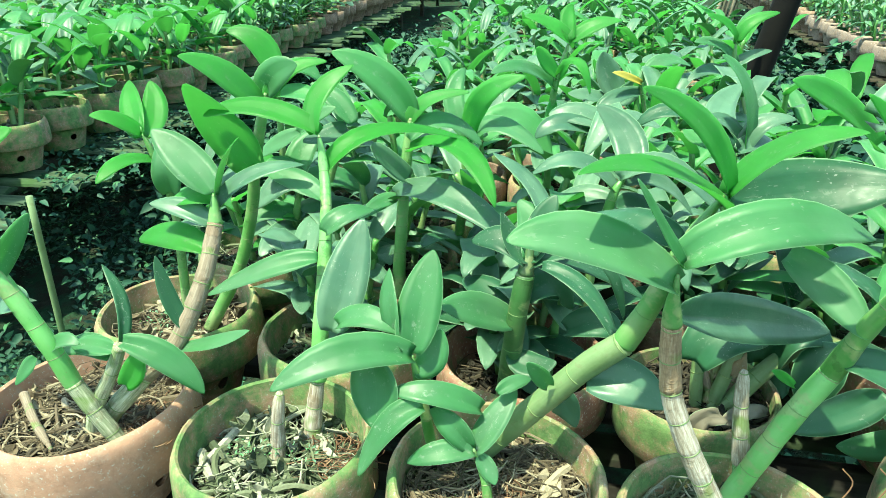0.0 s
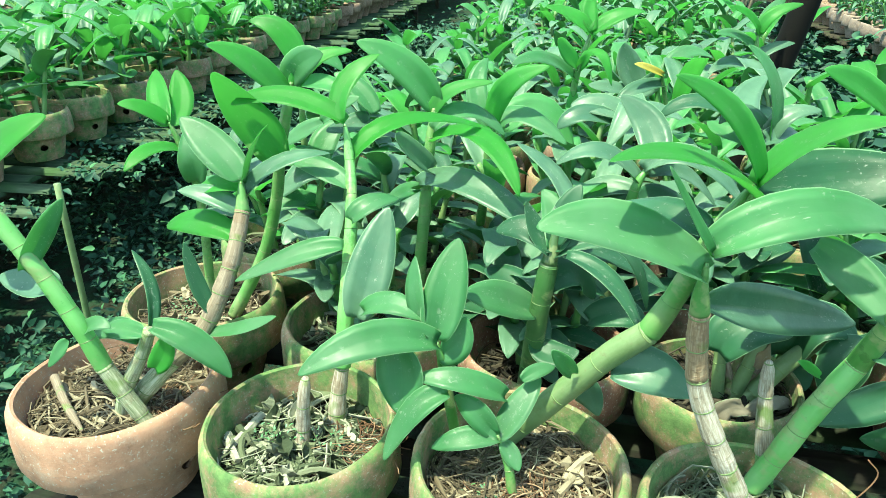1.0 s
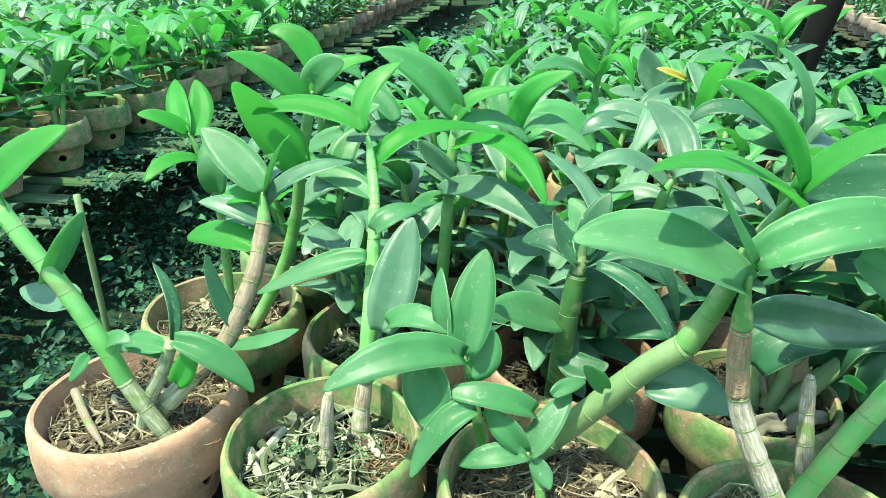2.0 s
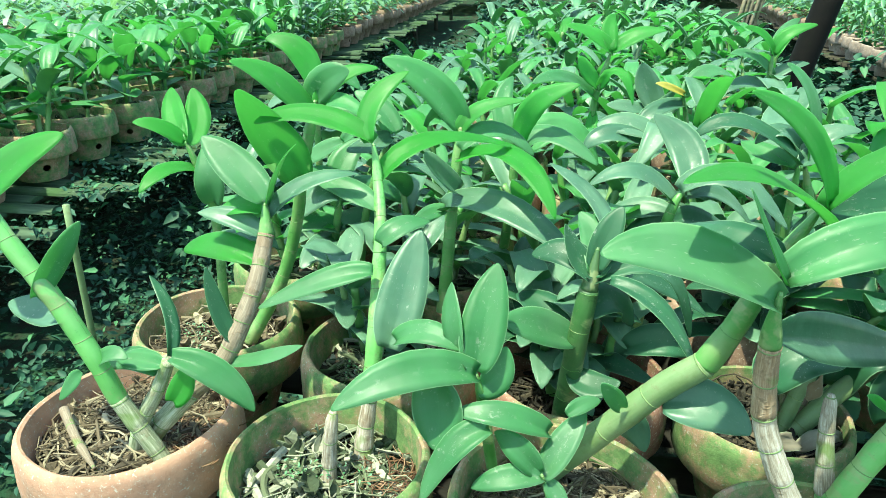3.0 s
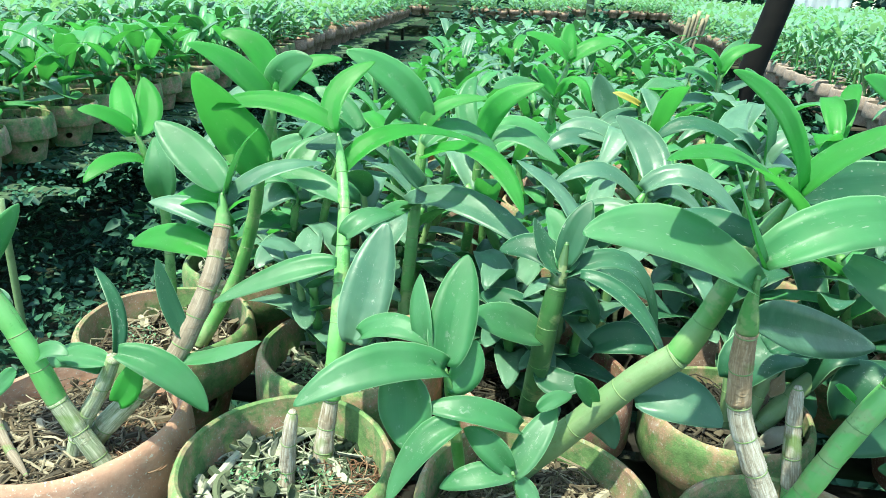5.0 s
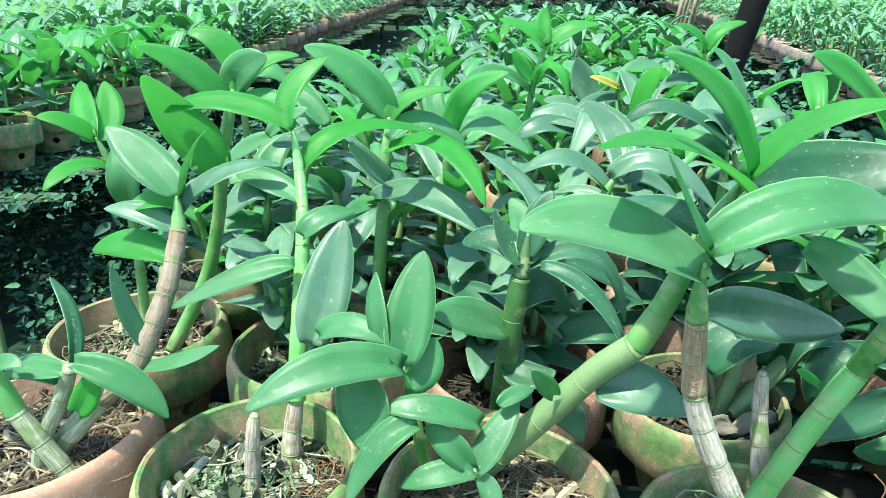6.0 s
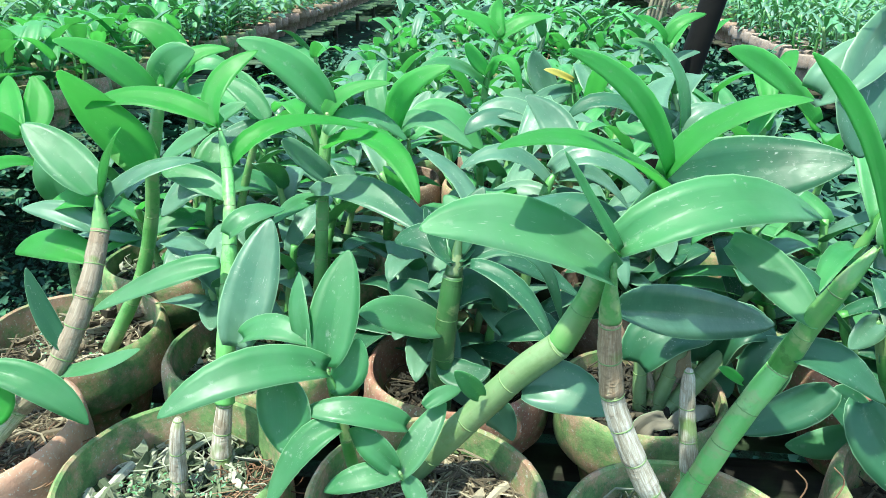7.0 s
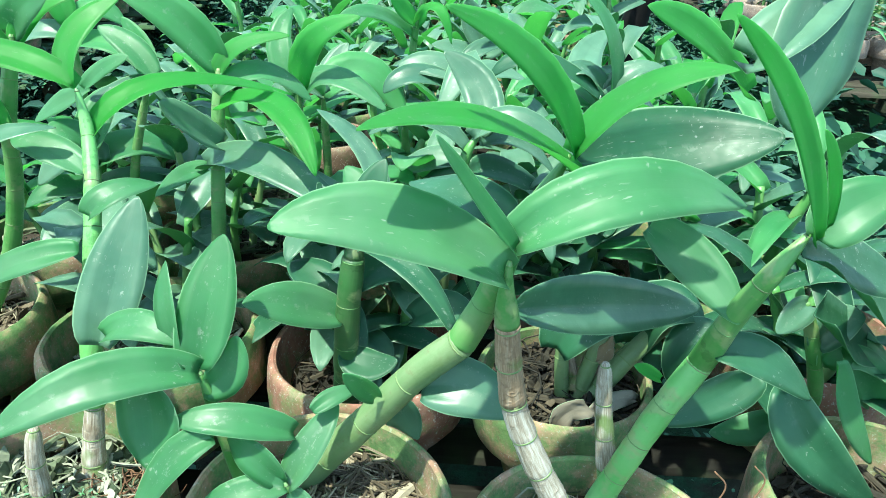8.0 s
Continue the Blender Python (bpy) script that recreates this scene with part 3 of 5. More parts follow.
def ground():
    bm = bmesh.new()
    n = 90
    grid = []
    for i in range(n + 1):
        u = (i / n - 0.5) * 2
        x = 60 * math.copysign(abs(u) ** 2.6, u)
        row = []
        for j in range(n + 1):
            w = (j / n - 0.5) * 2
            y = 2 + 60 * math.copysign(abs(w) ** 2.6, w)
            row.append(bm.verts.new((x, y, 0.05 * noise.noise((x * 1.5, y * 1.5, 0)) - 0.02 + rise(y))))
        grid.append(row)
    for i in range(n):
        for j in range(n):
            bm.faces.new((grid[i][j], grid[i + 1][j], grid[i + 1][j + 1], grid[i][j + 1]))
    me = bpy.data.meshes.new("ground")
    bm.to_mesh(me)
    bm.free()
    me.materials.append(EARTH)
    me.polygons.foreach_set("use_smooth", [True] * len(me.polygons))
    tagged(new("ground", me), "damp dark earth with moss and low weeds", "ground", kind="structure")


ground()


def weeds(name, spots, count, seed, label, size=(0.004, 0.014), height=0.09, base=0.0, material=None):
    """Low leafy weeds over some stretches of the ground: (x0, x1, y0, y1)."""
    rnd = random.Random(seed)
    verts, faces = [], []
    for _ in range(count):
        x0, x1, y0, y1 = rnd.choice(spots)
        x, y = rnd.uniform(x0, x1), rnd.uniform(y0, y1)
        if noise.noise((x * 2.4, y * 2.4, 3)) < -0.38:
            continue
        c = Vector((x, y, base + rise(y) + rnd.uniform(0.0, height) * (0.4 + abs(noise.noise((x * 3, y * 3, 7))))))
        s = rnd.uniform(*size)
        q = Euler((rnd.uniform(-0.8, 0.8), rnd.uniform(-0.8, 0.8), rnd.uniform(0, 6.28))).to_matrix()
        n = len(verts)
        for u, w, z in ((0, 0, 0), (0.40, 0.35, 0.10), (0.34, 0.95, 0.08), (0, 1.7, -0.25), (-0.34, 0.95, 0.08), (-0.40, 0.35, 0.10)):
            verts.append(c + q @ Vector((u, w, z)) * s)
        faces += [(n, n + 1, n + 2, n + 3), (n, n + 3, n + 4, n + 5)]
    ob = new(name, mesh_of(name, verts, faces, material or WEED))
    return tagged(ob, label, "weeds", kind="stuff")


weeds("ground_weeds", [(-2.0, -0.4, 0.6, 4.0), (-1.8, 0.0, 3.5, 7.0), (0.7, 2.6, 1.0, 6.0)], 36000, 5, "low dark green weeds on the ground between the benches", (0.006, 0.018))
weeds("aisle_weeds", [(-1.9, -0.2, 0.9, 4.5), (-1.2, 0.6, 4.0, 9.0), (0.8, 2.7, 1.2, 6.0), (1.4, 4.2, 5.0, 14.0)], 24000, 6, "broad-leaved dark weeds growing in the aisles", (0.012, 0.030), 0.24)

weeds("aisle_plants", [(0.95, 1.9, 1.2, 2.8), (1.3, 2.5, 2.4, 4.2), (1.6, 2.8, 3.8, 5.5)], 7500, 12, "broad dull green leaves of tall weeds in the aisle", (0.03, 0.065), 0.62)
weeds("aisle_plants", [(-1.1, -0.35, 2.3, 3.4), (-1.0, -0.7, 2.4, 4.2), (-0.95, 0.0, 3.2, 5.0), (-0.8, 0.3, 4.6, 7.0)], 6500, 13, "broad dull green leaves of low weeds in the aisle", (0.025, 0.05), 0.56)
weeds("bench_weeds", [(-1.75, -1.12, 1.0, 2.1), (-1.55, -1.0, 2.0, 3.4)], 700, 14, "seedlings and dropped leaves on the bench slats", (0.010, 0.026), 0.04, BENCH - 0.005)
weeds("bench_litter", [(-1.7, -1.10, 1.2, 2.1), (-1.5, -1.06, 1.95, 2.7), (-1.35, -0.95, 2.6, 3.6)], 900, 8, "small dark weeds and leaf litter on the bench edge", (0.008, 0.02), 0.05, BENCH - 0.01)

AXIS_TURN = -12.0
bench((-0.70, 0.30, BENCH), AXIS_TURN, 1.36, 5.9, "low slatted timber bench crowded with potted orchids", SHADE_TIMBER, 0.11, 0.12, 0.03)
bench((-2.99, 0.72, BENCH), -7.0, 1.68, 13.5, "neighbouring slatted bench of grey bamboo with clay pots", SLAT, 0.085, 0.20, 0.20)
bench((2.15, 2.60, BENCH), -15.0, 2.0, 9.0, "neighbouring slatted bench with pale clay pots", BEAM)


# ---- the pots in front ----
def clay_pot(at, radius, height, kind, seed, label, turn=0.0, tilt=(0, 0), wobble=0.010, fill=None, mix=None, level=0.80):
    ob = pot(radius, height, CLAY[kind], seed=seed, wobble=wobble)
    ob.matrix_world = pose(*at, tilt[0], tilt[1], turn)
    tagged(ob, label, "flower pot", "clay pots")
    if mix:
        litter("potting_mix", (at[0], at[1], at[2] + height * level), radius * 0.862, mix, fill, seed + 50, MIX_WORDS[mix.name], seed < 7)
    return ob


RIM = 0.60
MIX_WORDS = {"shade_dark_mix": "bark and roots coloured dark for the shade inside a clay pot", "bark_mix": "brown bark, straw and dry stems filling a clay pot", "mossy_root_mix": "pale roots, bark flakes and moss filling a clay pot"}
clay_pot((-0.469, 0.715, RIM - 0.17), 0.133, 0.17, "clean", 1, "light terracotta pot with white specks on its broad rim", 205, fill=(620, 46, 10, 90, 1.25, 16), mix=MIX_BROWN, level=0.80)
clay_pot((-0.205, 0.635, RIM - 0.17), 0.122, 0.17, "mossy", 2, "terracotta pot with a green algae-covered rim", 40, fill=(200, 26, 60, 120, 1.35, 80), mix=MIX_PALE, level=0.70)
clay_pot((0.060, 0.572, RIM - 0.17), 0.127, 0.17, "stained", 3, "terracotta pot with a green and orange stained rim", 100, fill=(680, 30, 8, 90, 1.2, 10), mix=MIX_BROWN, level=0.76)
clay_pot((0.297, 0.490, RIM - 0.17), 0.120, 0.17, "mossy", 4, "mossy terracotta pot with orange patches", 10, fill=(300, 30, 30, 120, 1.3, 50), mix=MIX_PALE, level=0.76)
clay_pot((-0.438, 0.955, RIM - 0.17), 0.129, 0.17, "stained", 5, "clay pot with a mossy inside, beside a light one", 70, fill=(160, 45, 60, 300, 1.2), mix=MIX_BROWN, level=0.76)
clay_pot((-0.152, 0.885, RIM - 0.17), 0.135, 0.17, "stained", 6, "weathered clay pot holding tall orchids", 150, fill=(130, 40, 60, 300, 1.2), mix=MIX_PALE, level=0.72)
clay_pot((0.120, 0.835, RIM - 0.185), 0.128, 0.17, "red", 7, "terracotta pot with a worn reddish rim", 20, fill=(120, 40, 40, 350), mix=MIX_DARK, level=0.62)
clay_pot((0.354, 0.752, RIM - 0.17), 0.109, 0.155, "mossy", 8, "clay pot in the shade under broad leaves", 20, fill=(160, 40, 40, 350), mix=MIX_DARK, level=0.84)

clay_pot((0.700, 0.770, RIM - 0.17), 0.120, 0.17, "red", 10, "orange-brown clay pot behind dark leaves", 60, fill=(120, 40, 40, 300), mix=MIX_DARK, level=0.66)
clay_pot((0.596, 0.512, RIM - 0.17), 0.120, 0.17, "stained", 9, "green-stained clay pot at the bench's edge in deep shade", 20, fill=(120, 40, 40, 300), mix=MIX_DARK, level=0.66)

for x, y, z, count in ((-0.205, 0.60, RIM - 0.036, 260), (-0.152, 0.85, RIM - 0.05, 240), (0.06, 0.50, RIM - 0.036, 160), (0.30, 0.42, RIM - 0.036, 200), (-0.438, 0.93, RIM - 0.042, 140), (0.320, 0.735, RIM - 0.052, 160)):
    weeds("pot_moss", [(x - 0.055, x + 0.055, y - 0.05, y + 0.05), (x - 0.07, x - 0.02, y - 0.02, y + 0.06)], count, int(x * 1000) + 900, "tiny bright green seedlings and moss on the potting mix", (0.0018, 0.0045), 0.012, z, FAR_LEAF)


def root_mat(at, radius, count, seed):
    """A springy mat of fine curved roots."""
    rnd = random.Random(seed)
    many = []
    for _ in range(count):
        a, r = rnd.uniform(0, 6.283), radius * rnd.uniform(0.1, 0.9)
        c = Vector((r * math.cos(a), r * math.sin(a), rnd.uniform(0.0, 0.012)))
        d, bend, n = rnd.uniform(0, 6.283), rnd.uniform(-2.2, 2.2), rnd.uniform(0.02, 0.05)
        line = [c.copy()]
        for i in range(7):
            line.append(line[-1] + Vector((math.cos(d + bend * i / 7), math.sin(d + bend * i / 7), 0.25 * math.sin(i + bend))) * n / 7)
        many.append(tube_data(line, [rnd.choice((0.0005, 0.0007, 0.0009))] * 8, 4))
    v, f = joined(*many)
    ob = new("root_mat", mesh_of("root_mat", v, f, ROOTS))
    ob.location = at
    return tagged(ob, "mat of fine red-brown roots on potting mix", "roots", kind="stuff")


ROOTS = chips("fine_roots", (0.10, 0.045, 0.025), (0.32, 0.17, 0.09), (0.62, 0.42, 0.26))
root_mat((-0.385, 0.690, RIM - 0.036), 0.045, 170, 3)
root_mat((0.075, 0.535, RIM - 0.042), 0.060, 150, 4)
for k, (x, y, z) in enumerate(((0.405, 0.515, 0.652), (0.447, 0.520, 0.648))):
    made = tube_data(spline([(x, y, z), (x + 0.012, y - 0.004, z - 0.018), (x - 0.006, y - 0.006, z - 0.05), (x - 0.03, y, z - 0.085)], 5), [0.0008] * 16, 5)
    tagged(new("aerial_root", mesh_of("aerial_root", *made, ROOTS)), "thin pale aerial root hanging over a pot", "root")
root_mat((-0.130, 0.640, RIM - 0.050), 0.040, 90, 5)

# ---- plants in front ----

p = plant((0.269, 0.495, 0.619), "dendrobium orchid with a papery dry cane and broad leaves")
cane(p, "dry", .0115, .0102, [(0.288, 0.492, 0.560), (0.276, 0.495, 0.611), (0.239, 0.505, 0.689), (0.222, 0.512, 0.731), (0.216, 0.514, 0.752)])
cane(p, "russet", .0102, .0092, [(0.216, 0.514, 0.752), (0.209, 0.512, 0.795), (0.205, 0.508, 0.825)])
cane(p, "green", .0095, .005, [(0.205, 0.508, 0.825), (0.202, 0.506, 0.851), (0.202, 0.504, 0.877)])
blade(p, "mid", (0.199, 0.504, 0.864), (0.123, 0.500, 0.910), (0.052, 0.492, 0.913), 0.050, (0, -.6, .8))
blade(p, "mid", (0.206, 0.508, 0.887), (0.278, 0.500, 0.924), (0.372, 0.518, 0.904), 0.047, (0, -.6, .8))
blade(p, "mid", (0.204, 0.505, 0.884), (0.174, 0.487, 0.930), (0.146, 0.469, 0.974), 0.020, (1, -.5, .3))
blade(p, "old", (0.213, 0.530, 0.822), (0.333, 0.607, 0.770), (0.452, 0.659, 0.726), 0.052, (-.1, -.8, .6), wave=0.0)
blade(p, "deep", (0.207, 0.530, 0.891), (0.176, 0.560, 0.901), (0.148, 0.600, 0.897), 0.041, (0, -.5, .85))

p = plant((0.073, 0.630, 0.605), "orchid with a thick leaning green cane and long arching leaves")
cane(p, "pale", .0152, .0138, [(0.030, 0.640, 0.548), (0.073, 0.630, 0.603), (0.117, 0.615, 0.663), (0.155, 0.600, 0.717), (0.190, 0.587, 0.756)], gap=0.075)
cane(p, "green", .0136, .006, [(0.190, 0.587, 0.756), (0.209, 0.580, 0.804), (0.232, 0.578, 0.867), (0.262, 0.578, 0.923)])
blade(p, "young", (0.266, 0.578, 0.923), (0.225, 0.550, 0.991), (0.158, 0.522, 1.032), .026, (.38, -.85, .35))
blade(p, "young", (0.266, 0.578, 0.923), (0.300, 0.555, 0.974), (0.347, 0.523, 0.995), 0.032, (0, -.4, .9))
blade(p, "young", (0.273, 0.575, 0.904), (0.186, 0.530, 0.962), (0.105, 0.486, 0.972), 0.036, (0, -.3, .95))
blade(p, "deep", (0.269, 0.585, 0.911), (0.360, 0.600, 0.918), (0.426, 0.568, 0.935), 0.068, (0, -.7, .7))
blade(p, "mid", (0.116, 0.600, 0.693), (0.104, 0.590, 0.714), (0.089, 0.585, 0.733), 0.020, (0, -1, .4))
blade(p, "mid", (0.061, 0.600, 0.682), (0.080, 0.610, 0.689), (0.100, 0.620, 0.687), 0.018, (0, -.5, .8))
blade(p, "old", (0.158, 0.600, 0.700), (0.197, 0.585, 0.707), (0.235, 0.560, 0.692), 0.052, (0, -.75, .65))

blade(p, "old", (0.120, 0.625, 0.660), (0.142, 0.632, 0.646), (0.158, 0.628, 0.612), 0.034, (-.2, -.9, .4))

p = plant((0.047, 0.560, 0.597), "small young orchid shoot with bright leaves")
cane(p, "green", .006, .005, [(0.052, 0.552, 0.555), (0.047, 0.560, 0.593), (0.040, 0.570, 0.610), (0.034, 0.573, 0.628)])
blade(p, "mid", (0.042, 0.600, 0.660), (-0.007, 0.590, 0.688), (-0.060, 0.598, 0.686), 0.031, (0, -.5, .85))
blade(p, "mid", (0.036, 0.573, 0.622), (0.058, 0.590, 0.653), (0.083, 0.612, 0.679), 0.032, (-.5, -.7, .5))
blade(p, "mid", (0.034, 0.572, 0.624), (-0.003, 0.565, 0.629), (-0.040, 0.567, 0.613), 0.027, (0, -.5, .8))
blade(p, "mid", (0.039, 0.570, 0.621), (0.050, 0.560, 0.610), (0.057, 0.550, 0.597), 0.020, (0, -.8, .5))
blade(p, "mid", (0.030, 0.575, 0.629), (0.009, 0.580, 0.654), (-0.015, 0.600, 0.659), 0.029, (0, -1, .3))

p = plant((-0.017, 0.620, 0.607), "leafy orchid offshoot with upright oval leaves")
cane(p, "green", .007, .006, [(-0.008, 0.622, 0.555), (-0.016, 0.620, 0.606), (-0.025, 0.620, 0.666), (-0.035, 0.625, 0.717)])
blade(p, "mid", (-0.036, 0.625, 0.719), (-0.025, 0.655, 0.767), (-0.011, 0.690, 0.817), 0.050, (-.1, -1, .3))
blade(p, "mid", (-0.050, 0.640, 0.724), (-0.060, 0.650, 0.764), (-0.062, 0.680, 0.798), 0.027, (-.6, -.7, .3))
blade(p, "mid", (-0.036, 0.622, 0.716), (-0.106, 0.590, 0.739), (-0.180, 0.561, 0.714), 0.043, (0, -.6, .8))
blade(p, "old", (-0.134, 0.680, 0.713), (-0.118, 0.715, 0.767), (-0.100, 0.761, 0.828), 0.056, (0, -1, .25))
blade(p, "mid", (-0.124, 0.674, 0.726), (-0.088, 0.655, 0.748), (-0.051, 0.640, 0.735), 0.032, (0, -.5, .85))
blade(p, "mid", (-0.033, 0.625, 0.701), (-0.013, 0.630, 0.711), (-0.003, 0.640, 0.741), 0.038, (0, -1, .3))
blade(p, "mid", (-0.081, 0.620, 0.716), (-0.074, 0.600, 0.682), (-0.078, 0.580, 0.650), 0.056, (-.3, -.9, .4))
blade(p, "mid", (-0.022, 0.585, 0.676), (-0.060, 0.570, 0.660), (-0.092, 0.550, 0.610), 0.032, (-.5, -.6, .6))

p = plant((-0.169, 0.690, 0.581), "tall orchid cane topped by arching bright green leaves")
cane(p, "dry", .013, .009, [(-0.172, 0.680, 0.535), (-0.169, 0.690, 0.577), (-0.161, 0.700, 0.629)])
cane(p, "bright", .0118, .006, [(-0.161, 0.700, 0.629), (-0.154, 0.720, 0.708), (-0.152, 0.755, 0.763), (-0.151, 0.790, 0.821), (-0.157, 0.830, 0.872), (-0.162, 0.840, 0.914)])
cane(p, "dry", .0105, .007, [(-0.209, 0.642, 0.535), (-0.206, 0.650, 0.575), (-0.202, 0.650, 0.614), (-0.198, 0.655, 0.644)])
blade(p, "young", (-0.163, 0.840, 0.914), (-0.240, 0.850, 0.947), (-0.315, 0.857, 0.935), 0.040, (0, -.4, .9))
blade(p, "young", (-0.164, 0.840, 0.916), (-0.163, 0.865, 0.960), (-0.119, 0.894, 0.995), 0.032, (-.4, -.9, .3))
blade(p, "young", (-0.155, 0.835, 0.863), (-0.083, 0.870, 0.912), (0.040, 0.950, 0.878), 0.038, (0, -.3, .95))
blade(p, "mid", (-0.156, 0.740, 0.781), (-0.214, 0.735, 0.772), (-0.295, 0.727, 0.738), 0.032, (.2, -.5, .8))
blade(p, "mid", (-0.147, 0.760, 0.809), (-0.122, 0.770, 0.829), (-0.090, 0.800, 0.825), 0.032, (0, -.5, .85))
blade(p, "mid", (-0.156, 0.800, 0.837), (-0.197, 0.820, 0.860), (-0.235, 0.840, 0.863), 0.036, (0, -.4, .9))

p = plant((-0.421, 0.680, 0.596), "orchid with a leaning brown cane and grey-green leaves")
cane(p, "sheath", .0125, .0125, [(-0.440, 0.678, 0.558), (-0.425, 0.680, 0.591), (-0.375, 0.690, 0.645)])
cane(p, "brown", .0128, .0100, [(-0.375, 0.690, 0.645), (-0.337, 0.705, 0.679), (-0.302, 0.738, 0.755), (-0.291, 0.777, 0.814)])
cane(p, "green", .010, .008, [(-0.291, 0.777, 0.814), (-0.292, 0.790, 0.851)])
blade(p, "mid", (-0.292, 0.790, 0.851), (-0.330, 0.810, 0.890), (-0.374, 0.829, 0.924), 0.050, (.3, -.7, .6))
blade(p, "mid", (-0.292, 0.790, 0.848), (-0.269, 0.770, 0.899), (-0.237, 0.747, 0.935), 0.018, (1, -.4, .2))
blade(p, "old", (-0.288, 0.790, 0.829), (-0.243, 0.800, 0.871), (-0.177, 0.808, 0.883), 0.032, (0, -.4, .95))
blade(p, "old", (-0.298, 0.780, 0.812), (-0.333, 0.790, 0.830), (-0.381, 0.800, 0.834), 0.029, (0, -.6, .7))
blade(p, "young", (-0.301, 0.770, 0.778), (-0.364, 0.800, 0.789), (-0.426, 0.844, 0.764), 0.041, (0, -.6, .8))
blade(p, "young", (-0.296, 0.790, 0.839), (-0.328, 0.800, 0.843), (-0.372, 0.820, 0.823), 0.032, (0, -.5, .8))
blade(p, "deep", (-0.323, 0.710, 0.702), (-0.339, 0.715, 0.742), (-0.350, 0.723, 0.794), 0.021, (.5, -.8, .2))
blade(p, "mid", (-0.333, 0.700, 0.674), (-0.280, 0.690, 0.692), (-0.233, 0.680, 0.715), 0.022, (0, -.35, .95))

p = plant((-0.434, 0.670, 0.613), "young orchid shoot with dark pointed leaves")
cane(p, "sheath", .0105, .0075, [(-0.450, 0.672, 0.560), (-0.435, 0.670, 0.609), (-0.403, 0.665, 0.664), (-0.382, 0.660, 0.705)])
blade(p, "mid", (-0.378, 0.660, 0.710), (-0.325, 0.655, 0.690), (-0.289, 0.652, 0.643), 0.034, (0, -.6, .8))
blade(p, "deep", (-0.387, 0.670, 0.702), (-0.391, 0.700, 0.741), (-0.424, 0.735, 0.777), 0.019, (.8, -.6, .1))
blade(p, "mid", (-0.389, 0.660, 0.698), (-0.422, 0.670, 0.700), (-0.452, 0.680, 0.695), 0.027, (0, -.5, .8))
blade(p, "young", (-0.383, 0.655, 0.654), (-0.368, 0.655, 0.676), (-0.362, 0.660, 0.702), 0.029, (0, -1, .2))

p = plant((-0.520, 0.670, 0.577), "dead piece of orchid cane lying on potting mix", "dead_cane")
cane(p, "brown", .0058, .0050, [(-0.562, 0.722, 0.590), (-0.520, 0.672, 0.584), (-0.478, 0.630, 0.576)])

p = plant((-0.430, 0.660, 0.605), "orchid with a thick pale green leaning cane")
cane(p, "sheath", .0098, .0108, [(-0.395, 0.650, 0.552), (-0.423, 0.655, 0.603), (-0.449, 0.660, 0.652)])
cane(p, "bright", .0112, .010, [(-0.449, 0.660, 0.652), (-0.465, 0.660, 0.705), (-0.496, 0.665, 0.774), (-0.533, 0.670, 0.840), (-0.564, 0.680, 0.887)])
blade(p, "mid", (-0.518, 0.665, 0.783), (-0.484, 0.665, 0.829), (-0.454, 0.670, 0.870), 0.025, (.6, -.7, .2))
blade(p, "old", (-0.479, 0.665, 0.752), (-0.529, 0.690, 0.752), (-0.585, 0.710, 0.751), 0.041, (0, -.6, .8))
blade(p, "mid", (-0.481, 0.655, 0.692), (-0.492, 0.650, 0.681), (-0.508, 0.645, 0.661), 0.018, (0, -.7, .6))
blade(p, "mid", (-0.462, 0.660, 0.702), (-0.443, 0.655, 0.717), (-0.423, 0.650, 0.714), 0.020, (0, -.6, .8))
blade(p, "mid", (-0.401, 0.670, 0.683), (-0.435, 0.680, 0.695), (-0.476, 0.690, 0.675), 0.031, (0, -.5, .8))
blade(p, "young", (-0.566, 0.680, 0.880), (-0.528, 0.700, 0.924), (-0.481, 0.720, 0.951), 0.045, (.2, -.5, .8))
blade(p, "young", (-0.552, 0.672, 0.858), (-0.580, 0.680, 0.880), (-0.612, 0.700, 0.862), 0.045, (0, -.6, .8))

p = plant((-0.378, 0.930, 0.568), "tall orchid with very broad bright leaves")
cane(p, "green", .011, .008, [(-0.383, 0.930, 0.568), (-0.324, 0.940, 0.675), (-0.293, 0.940, 0.770), (-0.275, 0.930, 0.854), (-0.252, 0.940, 0.950)])
blade(p, "young", (-0.273, 0.920, 0.845), (-0.296, 0.880, 0.918), (-0.321, 0.825, 0.982), .078, (-.3, -.8, .5))
blade(p, "young", (-0.262, 0.930, 0.930), (-0.299, 0.900, 0.982), (-0.342, 0.871, 1.009), 0.047, (0, -.6, .8))
blade(p, "young", (-0.252, 0.940, 0.935), (-0.218, 0.950, 0.979), (-0.166, 0.961, 0.990), 0.029, (.3, -.5, .8))
blade(p, "mid", (-0.255, 0.950, 0.949), (-0.232, 0.930, 0.978), (-0.200, 0.920, 0.991), 0.045, (0, -1, .4))

p = plant((-0.436, 0.980, 0.581), "slender orchid shoot with pale upright leaves")
cane(p, "green", .008, .006, [(-0.436, 0.980, 0.581), (-0.437, 1.000, 0.734), (-0.445, 1.000, 0.805), (-0.466, 1.000, 0.876)])
blade(p, "young", (-0.467, 1.000, 0.870), (-0.494, 1.040, 0.905), (-0.513, 1.087, 0.942), 0.041, (0, -1, .3))
blade(p, "young", (-0.460, 1.000, 0.870), (-0.462, 1.050, 0.903), (-0.480, 1.090, 0.941), 0.041, (.3, -1, .3))
